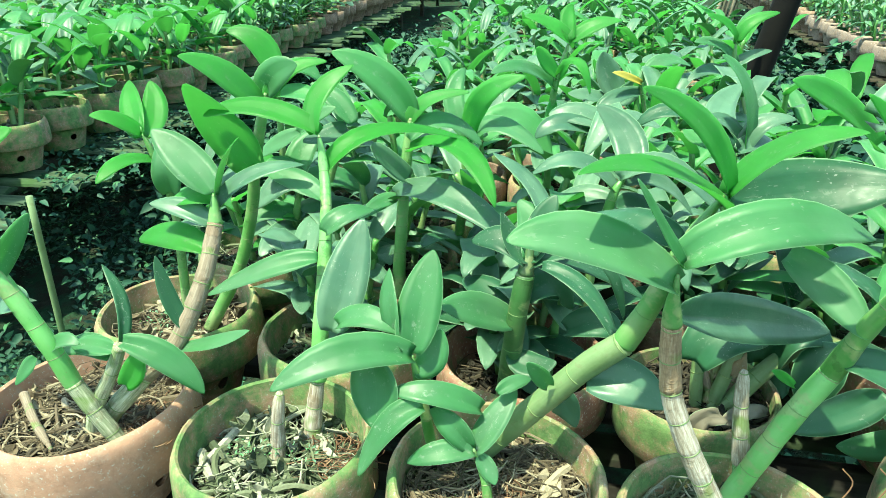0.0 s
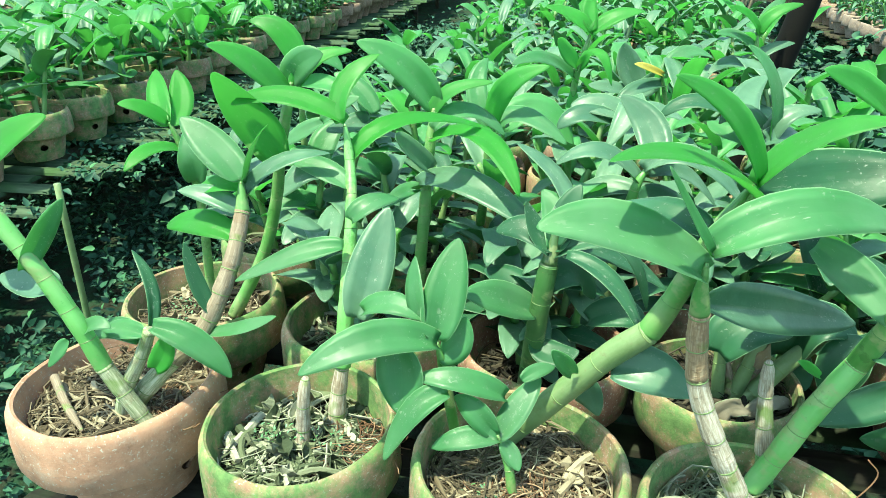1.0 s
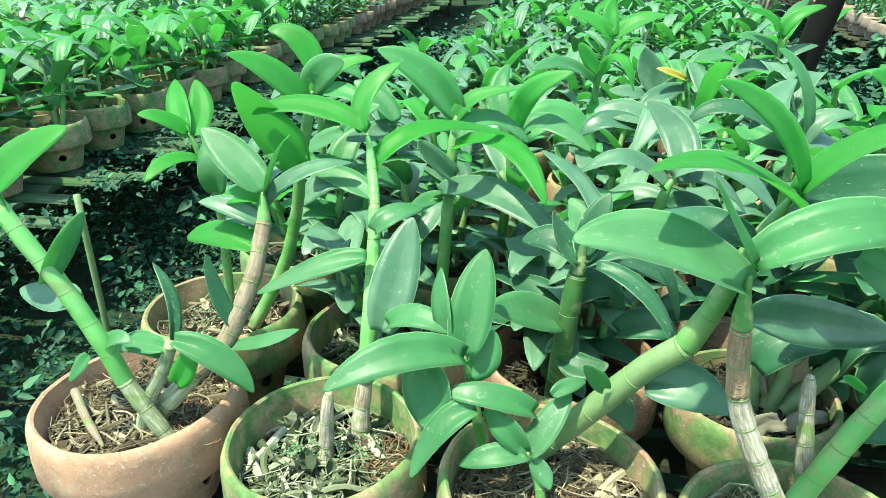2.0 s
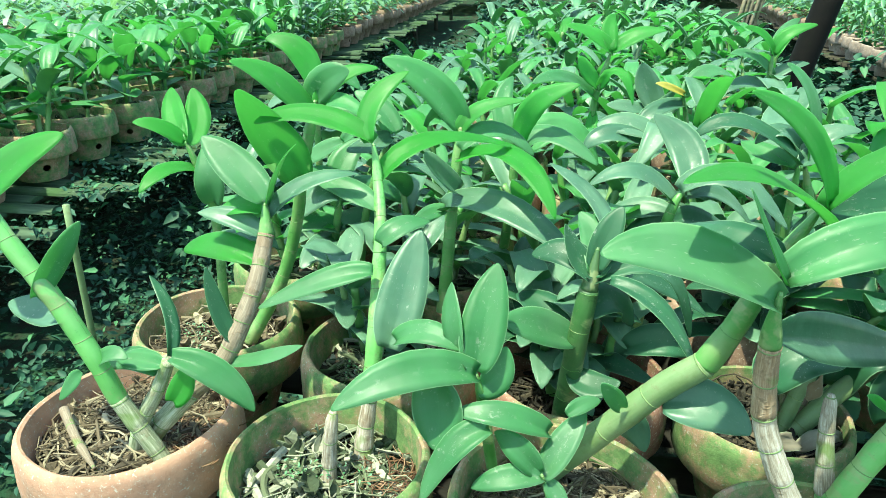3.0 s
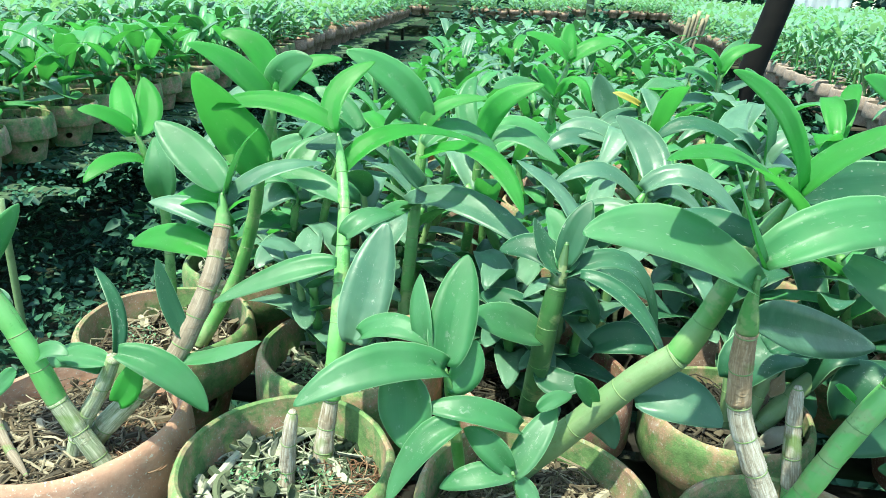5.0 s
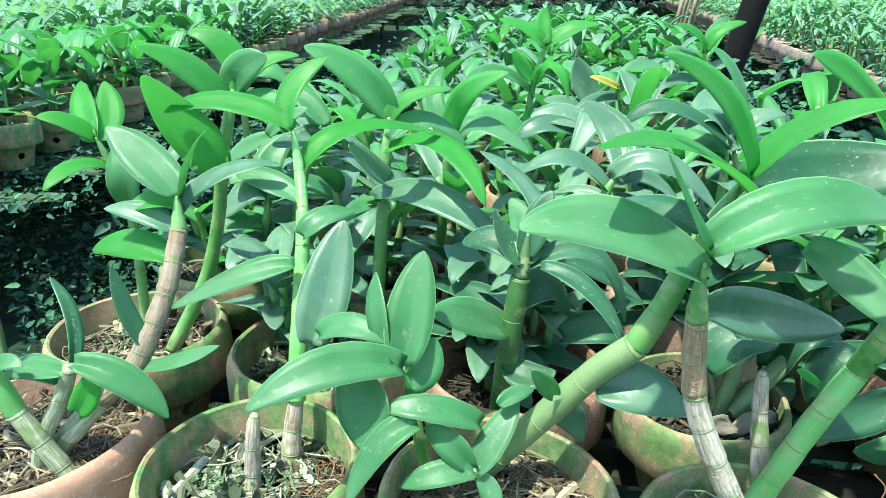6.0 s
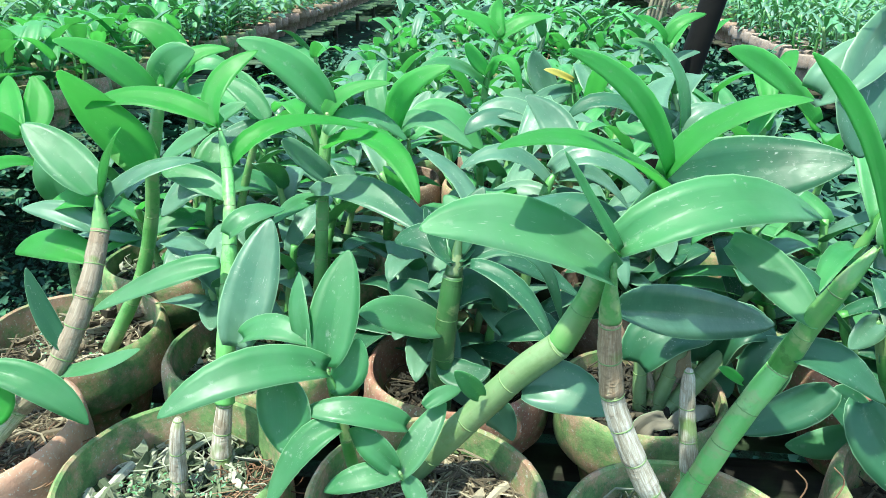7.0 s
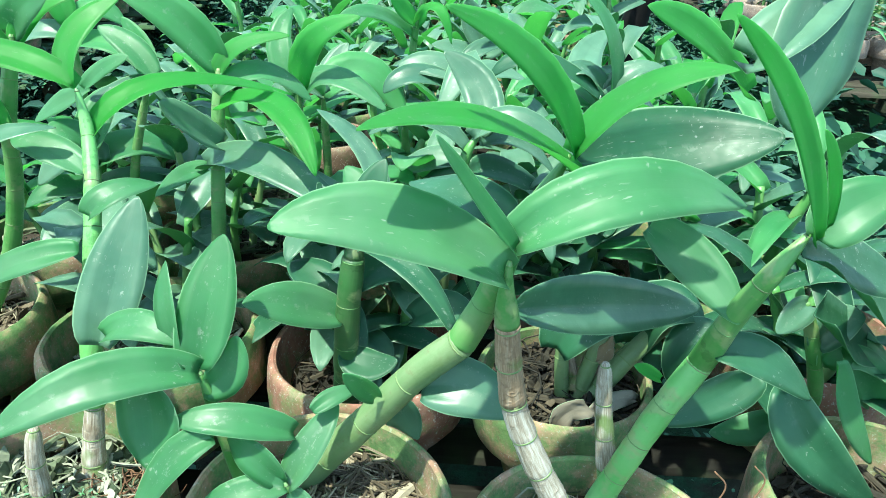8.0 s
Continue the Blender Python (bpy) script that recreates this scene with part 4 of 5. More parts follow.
blade(p, "young", (-0.469, 1.000, 0.874), (-0.499, 0.990, 0.900), (-0.531, 0.978, 0.909), 0.029, (0, -.5, .8))
blade(p, "young", (-0.450, 1.000, 0.825), (-0.477, 0.950, 0.846), (-0.504, 0.906, 0.825), 0.032, (0, -.5, .85))
blade(p, "mid", (-0.428, 0.980, 0.787), (-0.426, 0.970, 0.830), (-0.440, 1.000, 0.868), 0.045, (0, -1, .2))

p = plant((-0.076, 0.950, 0.625), "orchid with long arching glossy leaves")
cane(p, "green", .0105, .008, [(-0.076, 0.950, 0.616), (-0.068, 0.960, 0.705), (-0.061, 0.980, 0.796), (-0.050, 1.000, 0.900)])
blade(p, "fresh", (-0.048, 1.010, 0.898), (-0.095, 1.000, 0.962), (-0.164, 0.998, 0.998), 0.050, (-.25, -.7, .65))
blade(p, "young", (-0.054, 1.000, 0.887), (-0.021, 1.000, 0.927), (0.040, 1.000, 0.939), 0.029, (0, -.5, .8))
blade(p, "young", (-0.051, 0.980, 0.853), (0.023, 0.900, 0.879), (0.068, 0.807, 0.826), 0.041, (.2, -.5, .8))
blade(p, "old", (-0.072, 0.960, 0.783), (0.008, 0.900, 0.807), (0.111, 0.820, 0.757), 0.052, (.1, -.5, .85))
blade(p, "mid", (-0.072, 0.960, 0.782), (-0.096, 0.940, 0.782), (-0.123, 0.900, 0.771), 0.029, (0, -.5, .8))
blade(p, "old", (-0.055, 0.970, 0.807), (-0.084, 0.930, 0.852), (-0.102, 0.900, 0.882), 0.045, (0, -.6, .7))
blade(p, "mid", (-0.050, 0.980, 0.871), (0.003, 1.000, 0.895), (0.061, 1.000, 0.857), 0.036, (0, -.5, .8))

p = plant((0.040, 1.100, 0.757), "orchid with curved strap-shaped leaves")
cane(p, "green", .009, .007, [(0.030, 1.100, 0.666), (0.037, 1.080, 0.763), (0.041, 1.070, 0.859)])
blade(p, "young", (0.041, 1.070, 0.854), (0.064, 1.050, 0.923), (0.129, 1.035, 0.957), 0.038, (.3, -.6, .6))
blade(p, "mid", (0.044, 1.070, 0.841), (0.090, 1.050, 0.876), (0.158, 1.000, 0.843), 0.045, (0, -.5, .85))
blade(p, "mid", (0.041, 1.070, 0.850), (0.018, 1.100, 0.911), (0.038, 1.140, 0.954), 0.036, (0, -1, .3))

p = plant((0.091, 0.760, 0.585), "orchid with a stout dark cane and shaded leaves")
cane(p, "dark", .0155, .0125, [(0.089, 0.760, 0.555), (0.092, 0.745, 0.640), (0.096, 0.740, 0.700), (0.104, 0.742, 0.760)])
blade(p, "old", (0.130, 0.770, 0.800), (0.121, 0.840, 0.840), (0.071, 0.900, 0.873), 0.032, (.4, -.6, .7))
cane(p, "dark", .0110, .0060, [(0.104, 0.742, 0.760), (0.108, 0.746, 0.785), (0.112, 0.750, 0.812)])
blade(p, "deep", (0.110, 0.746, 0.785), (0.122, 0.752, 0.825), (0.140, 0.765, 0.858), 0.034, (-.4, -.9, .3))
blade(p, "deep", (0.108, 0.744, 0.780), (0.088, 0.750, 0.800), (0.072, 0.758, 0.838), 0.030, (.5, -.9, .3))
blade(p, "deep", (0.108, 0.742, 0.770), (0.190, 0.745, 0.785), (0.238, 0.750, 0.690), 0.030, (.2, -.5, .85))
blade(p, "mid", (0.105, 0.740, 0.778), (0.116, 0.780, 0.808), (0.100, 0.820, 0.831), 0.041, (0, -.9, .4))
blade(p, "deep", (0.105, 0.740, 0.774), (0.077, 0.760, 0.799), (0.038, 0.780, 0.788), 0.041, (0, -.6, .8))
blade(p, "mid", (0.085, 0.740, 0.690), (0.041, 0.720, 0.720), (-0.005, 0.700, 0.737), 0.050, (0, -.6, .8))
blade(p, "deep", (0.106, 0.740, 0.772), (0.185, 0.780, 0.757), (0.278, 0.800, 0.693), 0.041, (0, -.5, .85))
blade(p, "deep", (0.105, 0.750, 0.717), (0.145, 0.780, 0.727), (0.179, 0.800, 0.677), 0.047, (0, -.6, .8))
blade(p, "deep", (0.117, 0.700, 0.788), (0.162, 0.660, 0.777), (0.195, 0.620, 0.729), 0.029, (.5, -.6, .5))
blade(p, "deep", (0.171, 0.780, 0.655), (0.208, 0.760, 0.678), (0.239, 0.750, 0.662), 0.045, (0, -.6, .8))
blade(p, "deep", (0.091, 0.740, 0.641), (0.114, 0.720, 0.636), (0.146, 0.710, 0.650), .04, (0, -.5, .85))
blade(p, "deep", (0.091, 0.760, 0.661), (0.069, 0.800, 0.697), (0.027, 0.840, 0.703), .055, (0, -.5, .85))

p = plant((0.231, 0.950, 0.560), "orchid with arching glossy grey-green leaves round a bright shoot")
cane(p, "green", .009, .0075, [(0.231, 0.950, 0.560), (0.236, 0.935, 0.680), (0.251, 0.920, 0.797), (0.271, 0.930, 0.831)])
blade(p, "old", (0.279, 0.935, 0.824), (0.280, 0.980, 0.875), (0.236, 1.012, 0.918), 0.052, (-.2, -.8, .5))
blade(p, "old", (0.251, 0.920, 0.809), (0.193, 0.920, 0.855), (0.131, 0.920, 0.835), 0.036, (0, -.4, .9))
blade(p, "old", (0.262, 0.920, 0.828), (0.323, 0.900, 0.851), (0.395, 0.870, 0.791), 0.042, (0, -.5, .85))
blade(p, "old", (0.273, 0.930, 0.815), (0.331, 0.950, 0.812), (0.388, 0.950, 0.760), 0.034, (.2, -.5, .8))
blade(p, "dusty", (0.258, 0.950, 0.779), (0.209, 0.970, 0.781), (0.160, 0.990, 0.748), 0.044, (0, -.5, .85))
blade(p, "deep", (0.252, 0.930, 0.774), (0.221, 0.940, 0.757), (0.187, 0.950, 0.716), 0.045, (0, -.6, .8))
blade(p, "deep", (0.264, 0.940, 0.775), (0.319, 0.960, 0.765), (0.382, 0.970, 0.726), 0.045, (0, -.6, .8))

p = plant((0.274, 1.200, 0.575), "orchid with flat grey leaves held level")
cane(p, "green", .008, .006, [(0.274, 1.200, 0.575), (0.274, 1.180, 0.700), (0.286, 1.160, 0.837)])
blade(p, "old", (0.274, 1.160, 0.833), (0.210, 1.150, 0.856), (0.165, 1.147, 0.831), 0.046, (0, -.5, .85))
blade(p, "dusty", (0.301, 1.160, 0.839), (0.243, 1.170, 0.867), (0.191, 1.180, 0.865), 0.05, (0, -.6, .8))
blade(p, "dusty", (0.285, 1.150, 0.845), (0.287, 1.120, 0.876), (0.240, 1.080, 0.815), 0.05, (-.4, -.7, .6))
blade(p, "dusty", (0.292, 1.170, 0.841), (0.354, 1.200, 0.851), (0.417, 1.220, 0.827), 0.045, (0, -.5, .85))

p = plant((0.433, 1.660, 0.590), "orchid with broad upright blue-grey leaves")
cane(p, "green", .008, .006, [(0.433, 1.660, 0.590), (0.433, 1.650, 0.700), (0.432, 1.640, 0.808)])
blade(p, "dusty", (0.433, 1.640, 0.802), (0.402, 1.640, 0.862), (0.388, 1.640, 0.918), 0.07, (.2, -.9, .4))
blade(p, "dusty", (0.426, 1.620, 0.805), (0.452, 1.600, 0.827), (0.461, 1.580, 0.870), 0.05, (-.4, -.8, .4))
blade(p, "dusty", (0.422, 1.620, 0.798), (0.358, 1.600, 0.817), (0.302, 1.600, 0.826), 0.045, (0, -.5, .85))

p = plant((0.462, 1.010, 0.565), "orchid with one long arching dark leaf")
cane(p, "green", .008, .006, [(0.462, 1.010, 0.565), (0.462, 1.000, 0.700), (0.451, 0.980, 0.850)])
blade(p, "deep", (0.450, 0.980, 0.852), (0.360, 0.990, 0.911), (0.296, 1.000, 0.885), 0.038, (0, -.4, .9))
blade(p, "dusty", (0.452, 0.990, 0.847), (0.465, 1.100, 0.884), (0.533, 1.180, 0.920), 0.05, (-.3, -.8, .5))
blade(p, "fresh", (0.446, 0.980, 0.845), (0.415, 1.020, 0.858), (0.391, 1.050, 0.870), 0.04, (0, -.6, .8))
blade(p, "old", (0.453, 0.980, 0.849), (0.503, 1.000, 0.858), (0.557, 1.020, 0.827), 0.04, (0, -.5, .85))

p = plant((0.073, 1.220, 0.575), "orchid with a broad round-tipped pale leaf")
cane(p, "green", .008, .006, [(0.073, 1.220, 0.575), (0.073, 1.210, 0.700), (0.072, 1.200, 0.814)])
blade(p, "fresh", (0.073, 1.200, 0.814), (0.144, 1.220, 0.848), (0.206, 1.200, 0.766), 0.066, (.1, -.6, .75))
blade(p, "old", (0.074, 1.200, 0.811), (0.027, 1.200, 0.834), (-0.017, 1.200, 0.805), 0.045, (0, -.5, .85))
blade(p, "dusty", (0.071, 1.200, 0.807), (0.089, 1.250, 0.845), (0.116, 1.280, 0.883), 0.045, (-.2, -.9, .4))

p = plant((-0.332, 1.350, 0.580), "tall orchid with one pale lifted leaf")
cane(p, "green", .009, .006, [(-0.342, 1.350, 0.580), (-0.337, 1.340, 0.750), (-0.332, 1.330, 0.904)])
blade(p, "young", (-0.332, 1.330, 0.904), (-0.363, 1.340, 0.974), (-0.424, 1.342, 0.994), 0.052, (.1, -.7, .7))
blade(p, "fresh", (-0.333, 1.330, 0.896), (-0.287, 1.330, 0.928), (-0.244, 1.330, 0.901), 0.045, (0, -.5, .85))
blade(p, "dusty", (-0.336, 1.330, 0.879), (-0.381, 1.330, 0.891), (-0.430, 1.330, 0.863), 0.045, (0, -.5, .85))
blade(p, "fresh", (-0.332, 1.330, 0.868), (-0.274, 1.300, 0.879), (-0.228, 1.280, 0.855), 0.045, (0, -.5, .85))

p = plant((0.341, 0.560, 0.610), "large orchid with a thick green cane and dark shaded leaves")
cane(p, "bright", .0120, .0118, [(0.321, 0.560, 0.568), (0.338, 0.560, 0.609), (0.366, 0.558, 0.681), (0.394, 0.556, 0.739)])
cane(p, "green", .0118, .007, [(0.394, 0.556, 0.739), (0.403, 0.540, 0.797), (0.415, 0.526, 0.844), (0.438, 0.530, 0.873)])
blade(p, "young", (0.444, 0.530, 0.866), (0.383, 0.500, 0.965), (0.315, 0.488, 1.033), .022, (.25, -.9, .3))
blade(p, "young", (0.450, 0.530, 0.877), (0.443, 0.530, 0.920), (0.426, 0.530, 0.953), 0.014, (.3, -1, .1))
blade(p, "mid", (0.446, 0.530, 0.868), (0.468, 0.530, 0.892), (0.508, 0.530, 0.909), 0.045, (0, -.6, .8))
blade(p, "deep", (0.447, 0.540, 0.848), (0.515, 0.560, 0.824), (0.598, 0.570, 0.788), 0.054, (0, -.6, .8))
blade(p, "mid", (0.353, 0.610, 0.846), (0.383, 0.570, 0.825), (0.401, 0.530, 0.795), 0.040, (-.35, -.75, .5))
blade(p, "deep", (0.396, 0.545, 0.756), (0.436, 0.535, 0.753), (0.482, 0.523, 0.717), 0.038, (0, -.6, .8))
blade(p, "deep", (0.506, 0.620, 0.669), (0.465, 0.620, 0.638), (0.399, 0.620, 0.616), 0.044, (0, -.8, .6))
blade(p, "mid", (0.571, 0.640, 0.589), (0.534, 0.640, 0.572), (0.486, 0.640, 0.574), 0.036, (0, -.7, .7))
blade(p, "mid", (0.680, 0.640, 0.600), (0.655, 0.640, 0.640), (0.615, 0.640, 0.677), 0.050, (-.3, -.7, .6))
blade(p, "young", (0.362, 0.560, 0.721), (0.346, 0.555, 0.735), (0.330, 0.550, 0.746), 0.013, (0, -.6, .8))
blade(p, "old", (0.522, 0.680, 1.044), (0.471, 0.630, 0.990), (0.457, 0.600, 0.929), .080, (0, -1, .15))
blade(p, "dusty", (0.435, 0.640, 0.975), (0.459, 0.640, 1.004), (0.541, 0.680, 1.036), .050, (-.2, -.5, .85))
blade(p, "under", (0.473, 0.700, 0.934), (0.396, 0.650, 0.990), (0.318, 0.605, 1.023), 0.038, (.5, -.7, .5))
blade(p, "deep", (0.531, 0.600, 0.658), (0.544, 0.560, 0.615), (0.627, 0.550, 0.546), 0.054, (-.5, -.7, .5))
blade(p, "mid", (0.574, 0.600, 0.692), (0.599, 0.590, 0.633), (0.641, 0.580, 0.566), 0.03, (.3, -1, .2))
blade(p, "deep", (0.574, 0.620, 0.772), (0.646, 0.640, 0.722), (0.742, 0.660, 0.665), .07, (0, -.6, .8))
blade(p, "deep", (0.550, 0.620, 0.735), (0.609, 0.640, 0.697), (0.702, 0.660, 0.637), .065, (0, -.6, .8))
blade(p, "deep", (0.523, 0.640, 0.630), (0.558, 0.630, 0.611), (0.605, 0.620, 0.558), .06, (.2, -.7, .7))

p = plant((0.625, 0.665, 0.560), "small shaded orchid shoot beside a thick cane")
cane(p, "green", .009, .0075, [(0.625, 0.665, 0.560), (0.621, 0.660, 0.604), (0.595, 0.660, 0.676), (0.574, 0.660, 0.724)])
blade(p, "old", (0.599, 0.660, 0.668), (0.616, 0.655, 0.698), (0.641, 0.650, 0.707), 0.04, (0, -.6, .8))
blade(p, "old", (0.575, 0.660, 0.721), (0.555, 0.650, 0.715), (0.532, 0.640, 0.702), 0.03, (0, -.7, .7))
blade(p, "mid", (0.614, 0.660, 0.644), (0.648, 0.650, 0.664), (0.709, 0.640, 0.611), 0.05, (.2, -.7, .7))

p = plant((0.355, 0.580, 0.535), "bare dry orchid cane stub with papery sheath")
cane(p, "bright", .0105, .0102, [(0.349, 0.575, 0.535), (0.340, 0.582, 0.600)])
cane(p, "dry", .0102, .0065, [(0.340, 0.582, 0.600), (0.336, 0.585, 0.623), (0.329, 0.590, 0.674), (0.327, 0.595, 0.716)])

p = plant((0.391, 0.740, 0.574), "tangle of old leafless orchid canes in the shade")
cane(p, "pale", .009, .008, [(0.350, 0.735, 0.540), (0.345, 0.745, 0.620), (0.352, 0.760, 0.690)])
cane(p, "pale", .010, .009, [(0.362, 0.730, 0.540), (0.385, 0.740, 0.620), (0.415, 0.750, 0.680)])
cane(p, "pale", .013, .011, [(0.365, 0.725, 0.540), (0.420, 0.735, 0.605), (0.490, 0.750, 0.665)])
cane(p, "brown", .008, .006, [(0.361, 0.735, 0.566), (0.380, 0.760, 0.609), (0.403, 0.780, 0.647)])
cane(p, "brown", .009, .007, [(0.386, 0.745, 0.557), (0.420, 0.780, 0.599), (0.441, 0.800, 0.635)])
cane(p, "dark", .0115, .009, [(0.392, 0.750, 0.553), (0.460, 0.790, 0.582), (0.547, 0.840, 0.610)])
cane(p, "brown", .007, .005, [(0.372, 0.740, 0.560), (0.356, 0.750, 0.612), (0.362, 0.760, 0.648)])
blade(p, "husk", (0.318, 0.678, 0.566), (0.337, 0.675, 0.590), (0.366, 0.680, 0.580), .026, (.2, -.8, .6), wave=0.30)
blade(p, "husk", (0.362, 0.685, 0.568), (0.394, 0.690, 0.586), (0.430, 0.705, 0.570), .022, (0, -.6, .8), wave=0.30)
blade(p, "dead", (0.369, 0.700, 0.636), (0.377, 0.700, 0.651), (0.381, 0.700, 0.672), .018, (0, -1, .3), wave=0.22)
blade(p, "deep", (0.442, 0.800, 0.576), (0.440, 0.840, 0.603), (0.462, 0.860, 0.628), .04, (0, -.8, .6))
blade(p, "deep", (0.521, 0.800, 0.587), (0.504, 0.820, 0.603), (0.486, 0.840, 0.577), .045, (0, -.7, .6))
# broad leaves added above the pot, mostly out of sight, to shade its inside
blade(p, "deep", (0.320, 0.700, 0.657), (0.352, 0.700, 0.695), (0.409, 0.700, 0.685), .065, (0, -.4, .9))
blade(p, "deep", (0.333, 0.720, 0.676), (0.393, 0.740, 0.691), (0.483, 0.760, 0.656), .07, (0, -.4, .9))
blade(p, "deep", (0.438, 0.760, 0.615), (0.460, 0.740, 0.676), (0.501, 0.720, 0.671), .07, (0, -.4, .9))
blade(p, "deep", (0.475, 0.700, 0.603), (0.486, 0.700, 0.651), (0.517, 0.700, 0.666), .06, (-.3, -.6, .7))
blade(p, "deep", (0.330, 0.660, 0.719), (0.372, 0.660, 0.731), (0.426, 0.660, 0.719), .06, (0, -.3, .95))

p = plant((0.885, 2.050, 0.725), "young orchid shoot with a fan of bright leaves")
cane(p, "green", .010, .007, [(0.885, 2.050, 0.601), (0.885, 2.050, 0.725), (0.882, 2.050, 0.894)])
blade(p, "young", (0.883, 2.050, 0.890), (0.838, 2.030, 0.947), (0.769, 2.010, 0.973), .036, (.2, -.7, .7))
blade(p, "young", (0.886, 2.050, 0.894), (0.915, 2.050, 0.950), (0.996, 2.050, 0.977), .042, (-.2, -.7, .7))
blade(p, "mid", (0.884, 2.050, 0.885), (0.927, 2.100, 0.951), (0.990, 2.150, 0.988), .040, (-.5, -.8, .4))
blade(p, "mid", (0.889, 2.050, 0.828), (0.818, 2.030, 0.888), (0.737, 2.000, 0.899), .05, (0, -.6, .8))
blade(p, "old", (0.885, 2.050, 0.811), (0.931, 2.050, 0.852), (0.995, 2.050, 0.868), .04, (0, -.5, .8))
blade(p, "old", (0.890, 2.050, 0.777), (0.811, 2.030, 0.814), (0.734, 2.000, 0.786), .05, (0, -.5, .8))

p = plant((0.464, 1.000, 0.852), "orchid with one upright grey-green leaf")
cane(p, "green", .007, .005, [(0.494, 1.000, 0.780), (0.468, 1.000, 0.852)])
blade(p, "mid", (0.469, 1.000, 0.847), (0.457, 0.990, 0.937), (0.407, 0.985, 0.996), .038, (.6, -.7, .3))
blade(p, "old", (0.469, 1.000, 0.847), (0.492, 1.000, 0.890), (0.543, 1.000, 0.898), .034, (0, -.5, .85))
blade(p, "old", (0.469, 1.000, 0.843), (0.431, 1.000, 0.895), (0.390, 1.000, 0.878), .034, (0, -.5, .85))

p = plant((0.251, 1.500, 0.764), "young orchid with arching bright shoots")
cane(p, "green", .009, .006, [(0.249, 1.500, 0.751), (0.252, 1.500, 0.851), (0.278, 1.500, 0.958)])
blade(p, "young", (0.281, 1.500, 0.952), (0.234, 1.500, 0.992), (0.177, 1.500, 1.010), .042, (0, -.6, .8))
blade(p, "young", (0.282, 1.500, 0.956), (0.331, 1.500, 0.990), (0.391, 1.500, 1.001), .042, (0, -.6, .8))
blade(p, "young", (0.255, 1.500, 0.881), (0.222, 1.480, 0.920), (0.202, 1.460, 0.950), .04, (.3, -.8, .5))
blade(p, "young", (0.255, 1.500, 0.878), (0.291, 1.460, 0.918), (0.316, 1.420, 0.857), .03, (.3, -.7, .6))
blade(p, "mid", (0.253, 1.500, 0.851), (0.176, 1.450, 0.908), (0.101, 1.400, 0.904), .042, (0, -.6, .8))
blade(p, "young", (0.250, 1.500, 0.827), (0.240, 1.460, 0.791), (0.226, 1.420, 0.803), .03, (0, -1, .3))
blade(p, "young", (0.281, 1.500, 0.958), (0.274, 1.520, 1.003), (0.288, 1.540, 1.030), .035, (0, -1, .3))

p = plant((-0.281, 1.120, 0.579), "low orchid behind the front pots with crossing leaves")
cane(p, "green", .009, .006, [(-0.276, 1.120, 0.579), (-0.273, 1.120, 0.654), (-0.258, 1.120, 0.756)])
blade(p, "mid", (-0.258, 1.120, 0.756), (-0.282, 1.100, 0.791), (-0.309, 1.080, 0.781), .05, (0, -.5, .85))
blade(p, "old", (-0.259, 1.120, 0.741), (-0.280, 1.100, 0.763), (-0.329, 1.080, 0.722), .055, (0, -.6, .8))
blade(p, "mid", (-0.265, 1.120, 0.686), (-0.310, 1.100, 0.709), (-0.354, 1.080, 0.688), .045, (0, -.5, .85))
blade(p, "mid", (-0.260, 1.120, 0.736), (-0.201, 1.150, 0.756), (-0.139, 1.180, 0.715), .06, (0, -.5, .85))
blade(p, "old", (-0.265, 1.120, 0.686), (-0.197, 1.150, 0.694), (-0.132, 1.180, 0.660), .06, (0, -.5, .85))
blade(p, "mid", (-0.262, 1.120, 0.756), (-0.253, 1.150, 0.807), (-0.218, 1.180, 0.838), .05, (0, -.8, .5))
blade(p, "old", (-0.267, 1.120, 0.665), (-0.283, 1.050, 0.683), (-0.308, 1.000, 0.666), .05, (0, -.6, .8))
cane(p, "green", .008, .006, [(-0.235, 1.140, 0.580), (-0.215, 1.140, 0.720), (-0.172, 1.130, 0.851)])
blade(p, "mid", (-0.155, 1.100, 0.867), (-0.185, 1.120, 0.906), (-0.227, 1.140, 0.928), 0.040, (.2, -.6, .75))
blade(p, "mid", (-0.240, 1.080, 0.857), (-0.210, 1.080, 0.884), (-0.176, 1.080, 0.900), 0.026, (-.2, -.7, .6))
blade(p, "old", (-0.165, 1.120, 0.853), (-0.200, 1.100, 0.846), (-0.236, 1.080, 0.842), 0.040, (0, -.6, .8))
blade(p, "mid", (-0.247, 1.120, 0.846), (-0.292, 1.120, 0.826), (-0.329, 1.120, 0.802), 0.034, (.1, -.6, .8))
blade(p, "fresh", (-0.171, 1.140, 0.857), (-0.177, 1.160, 0.892), (-0.205, 1.180, 0.936), 0.036, (-.3, -.7, .6))

p = plant((0.477, 1.500, 0.706), "potted orchid with one yellowed leaf")
cane(p, "green", .006, .005, [(0.475, 1.500, 0.692), (0.463, 1.500, 0.796), (0.443, 1.500, 0.873)])
blade(p, "yellow", (0.447, 1.500, 0.865), (0.405, 1.480, 0.885), (0.370, 1.460, 0.896), .021, (0, -.75, .65))
blade(p, "mid", (0.448, 1.500, 0.859), (0.500, 1.530, 0.910), (0.571, 1.550, 0.897), .042, (0, -.5, .85))
blade(p, "old", (0.451, 1.500, 0.840), (0.383, 1.470, 0.838), (0.334, 1.450, 0.798), .042, (0, -.5, .85))

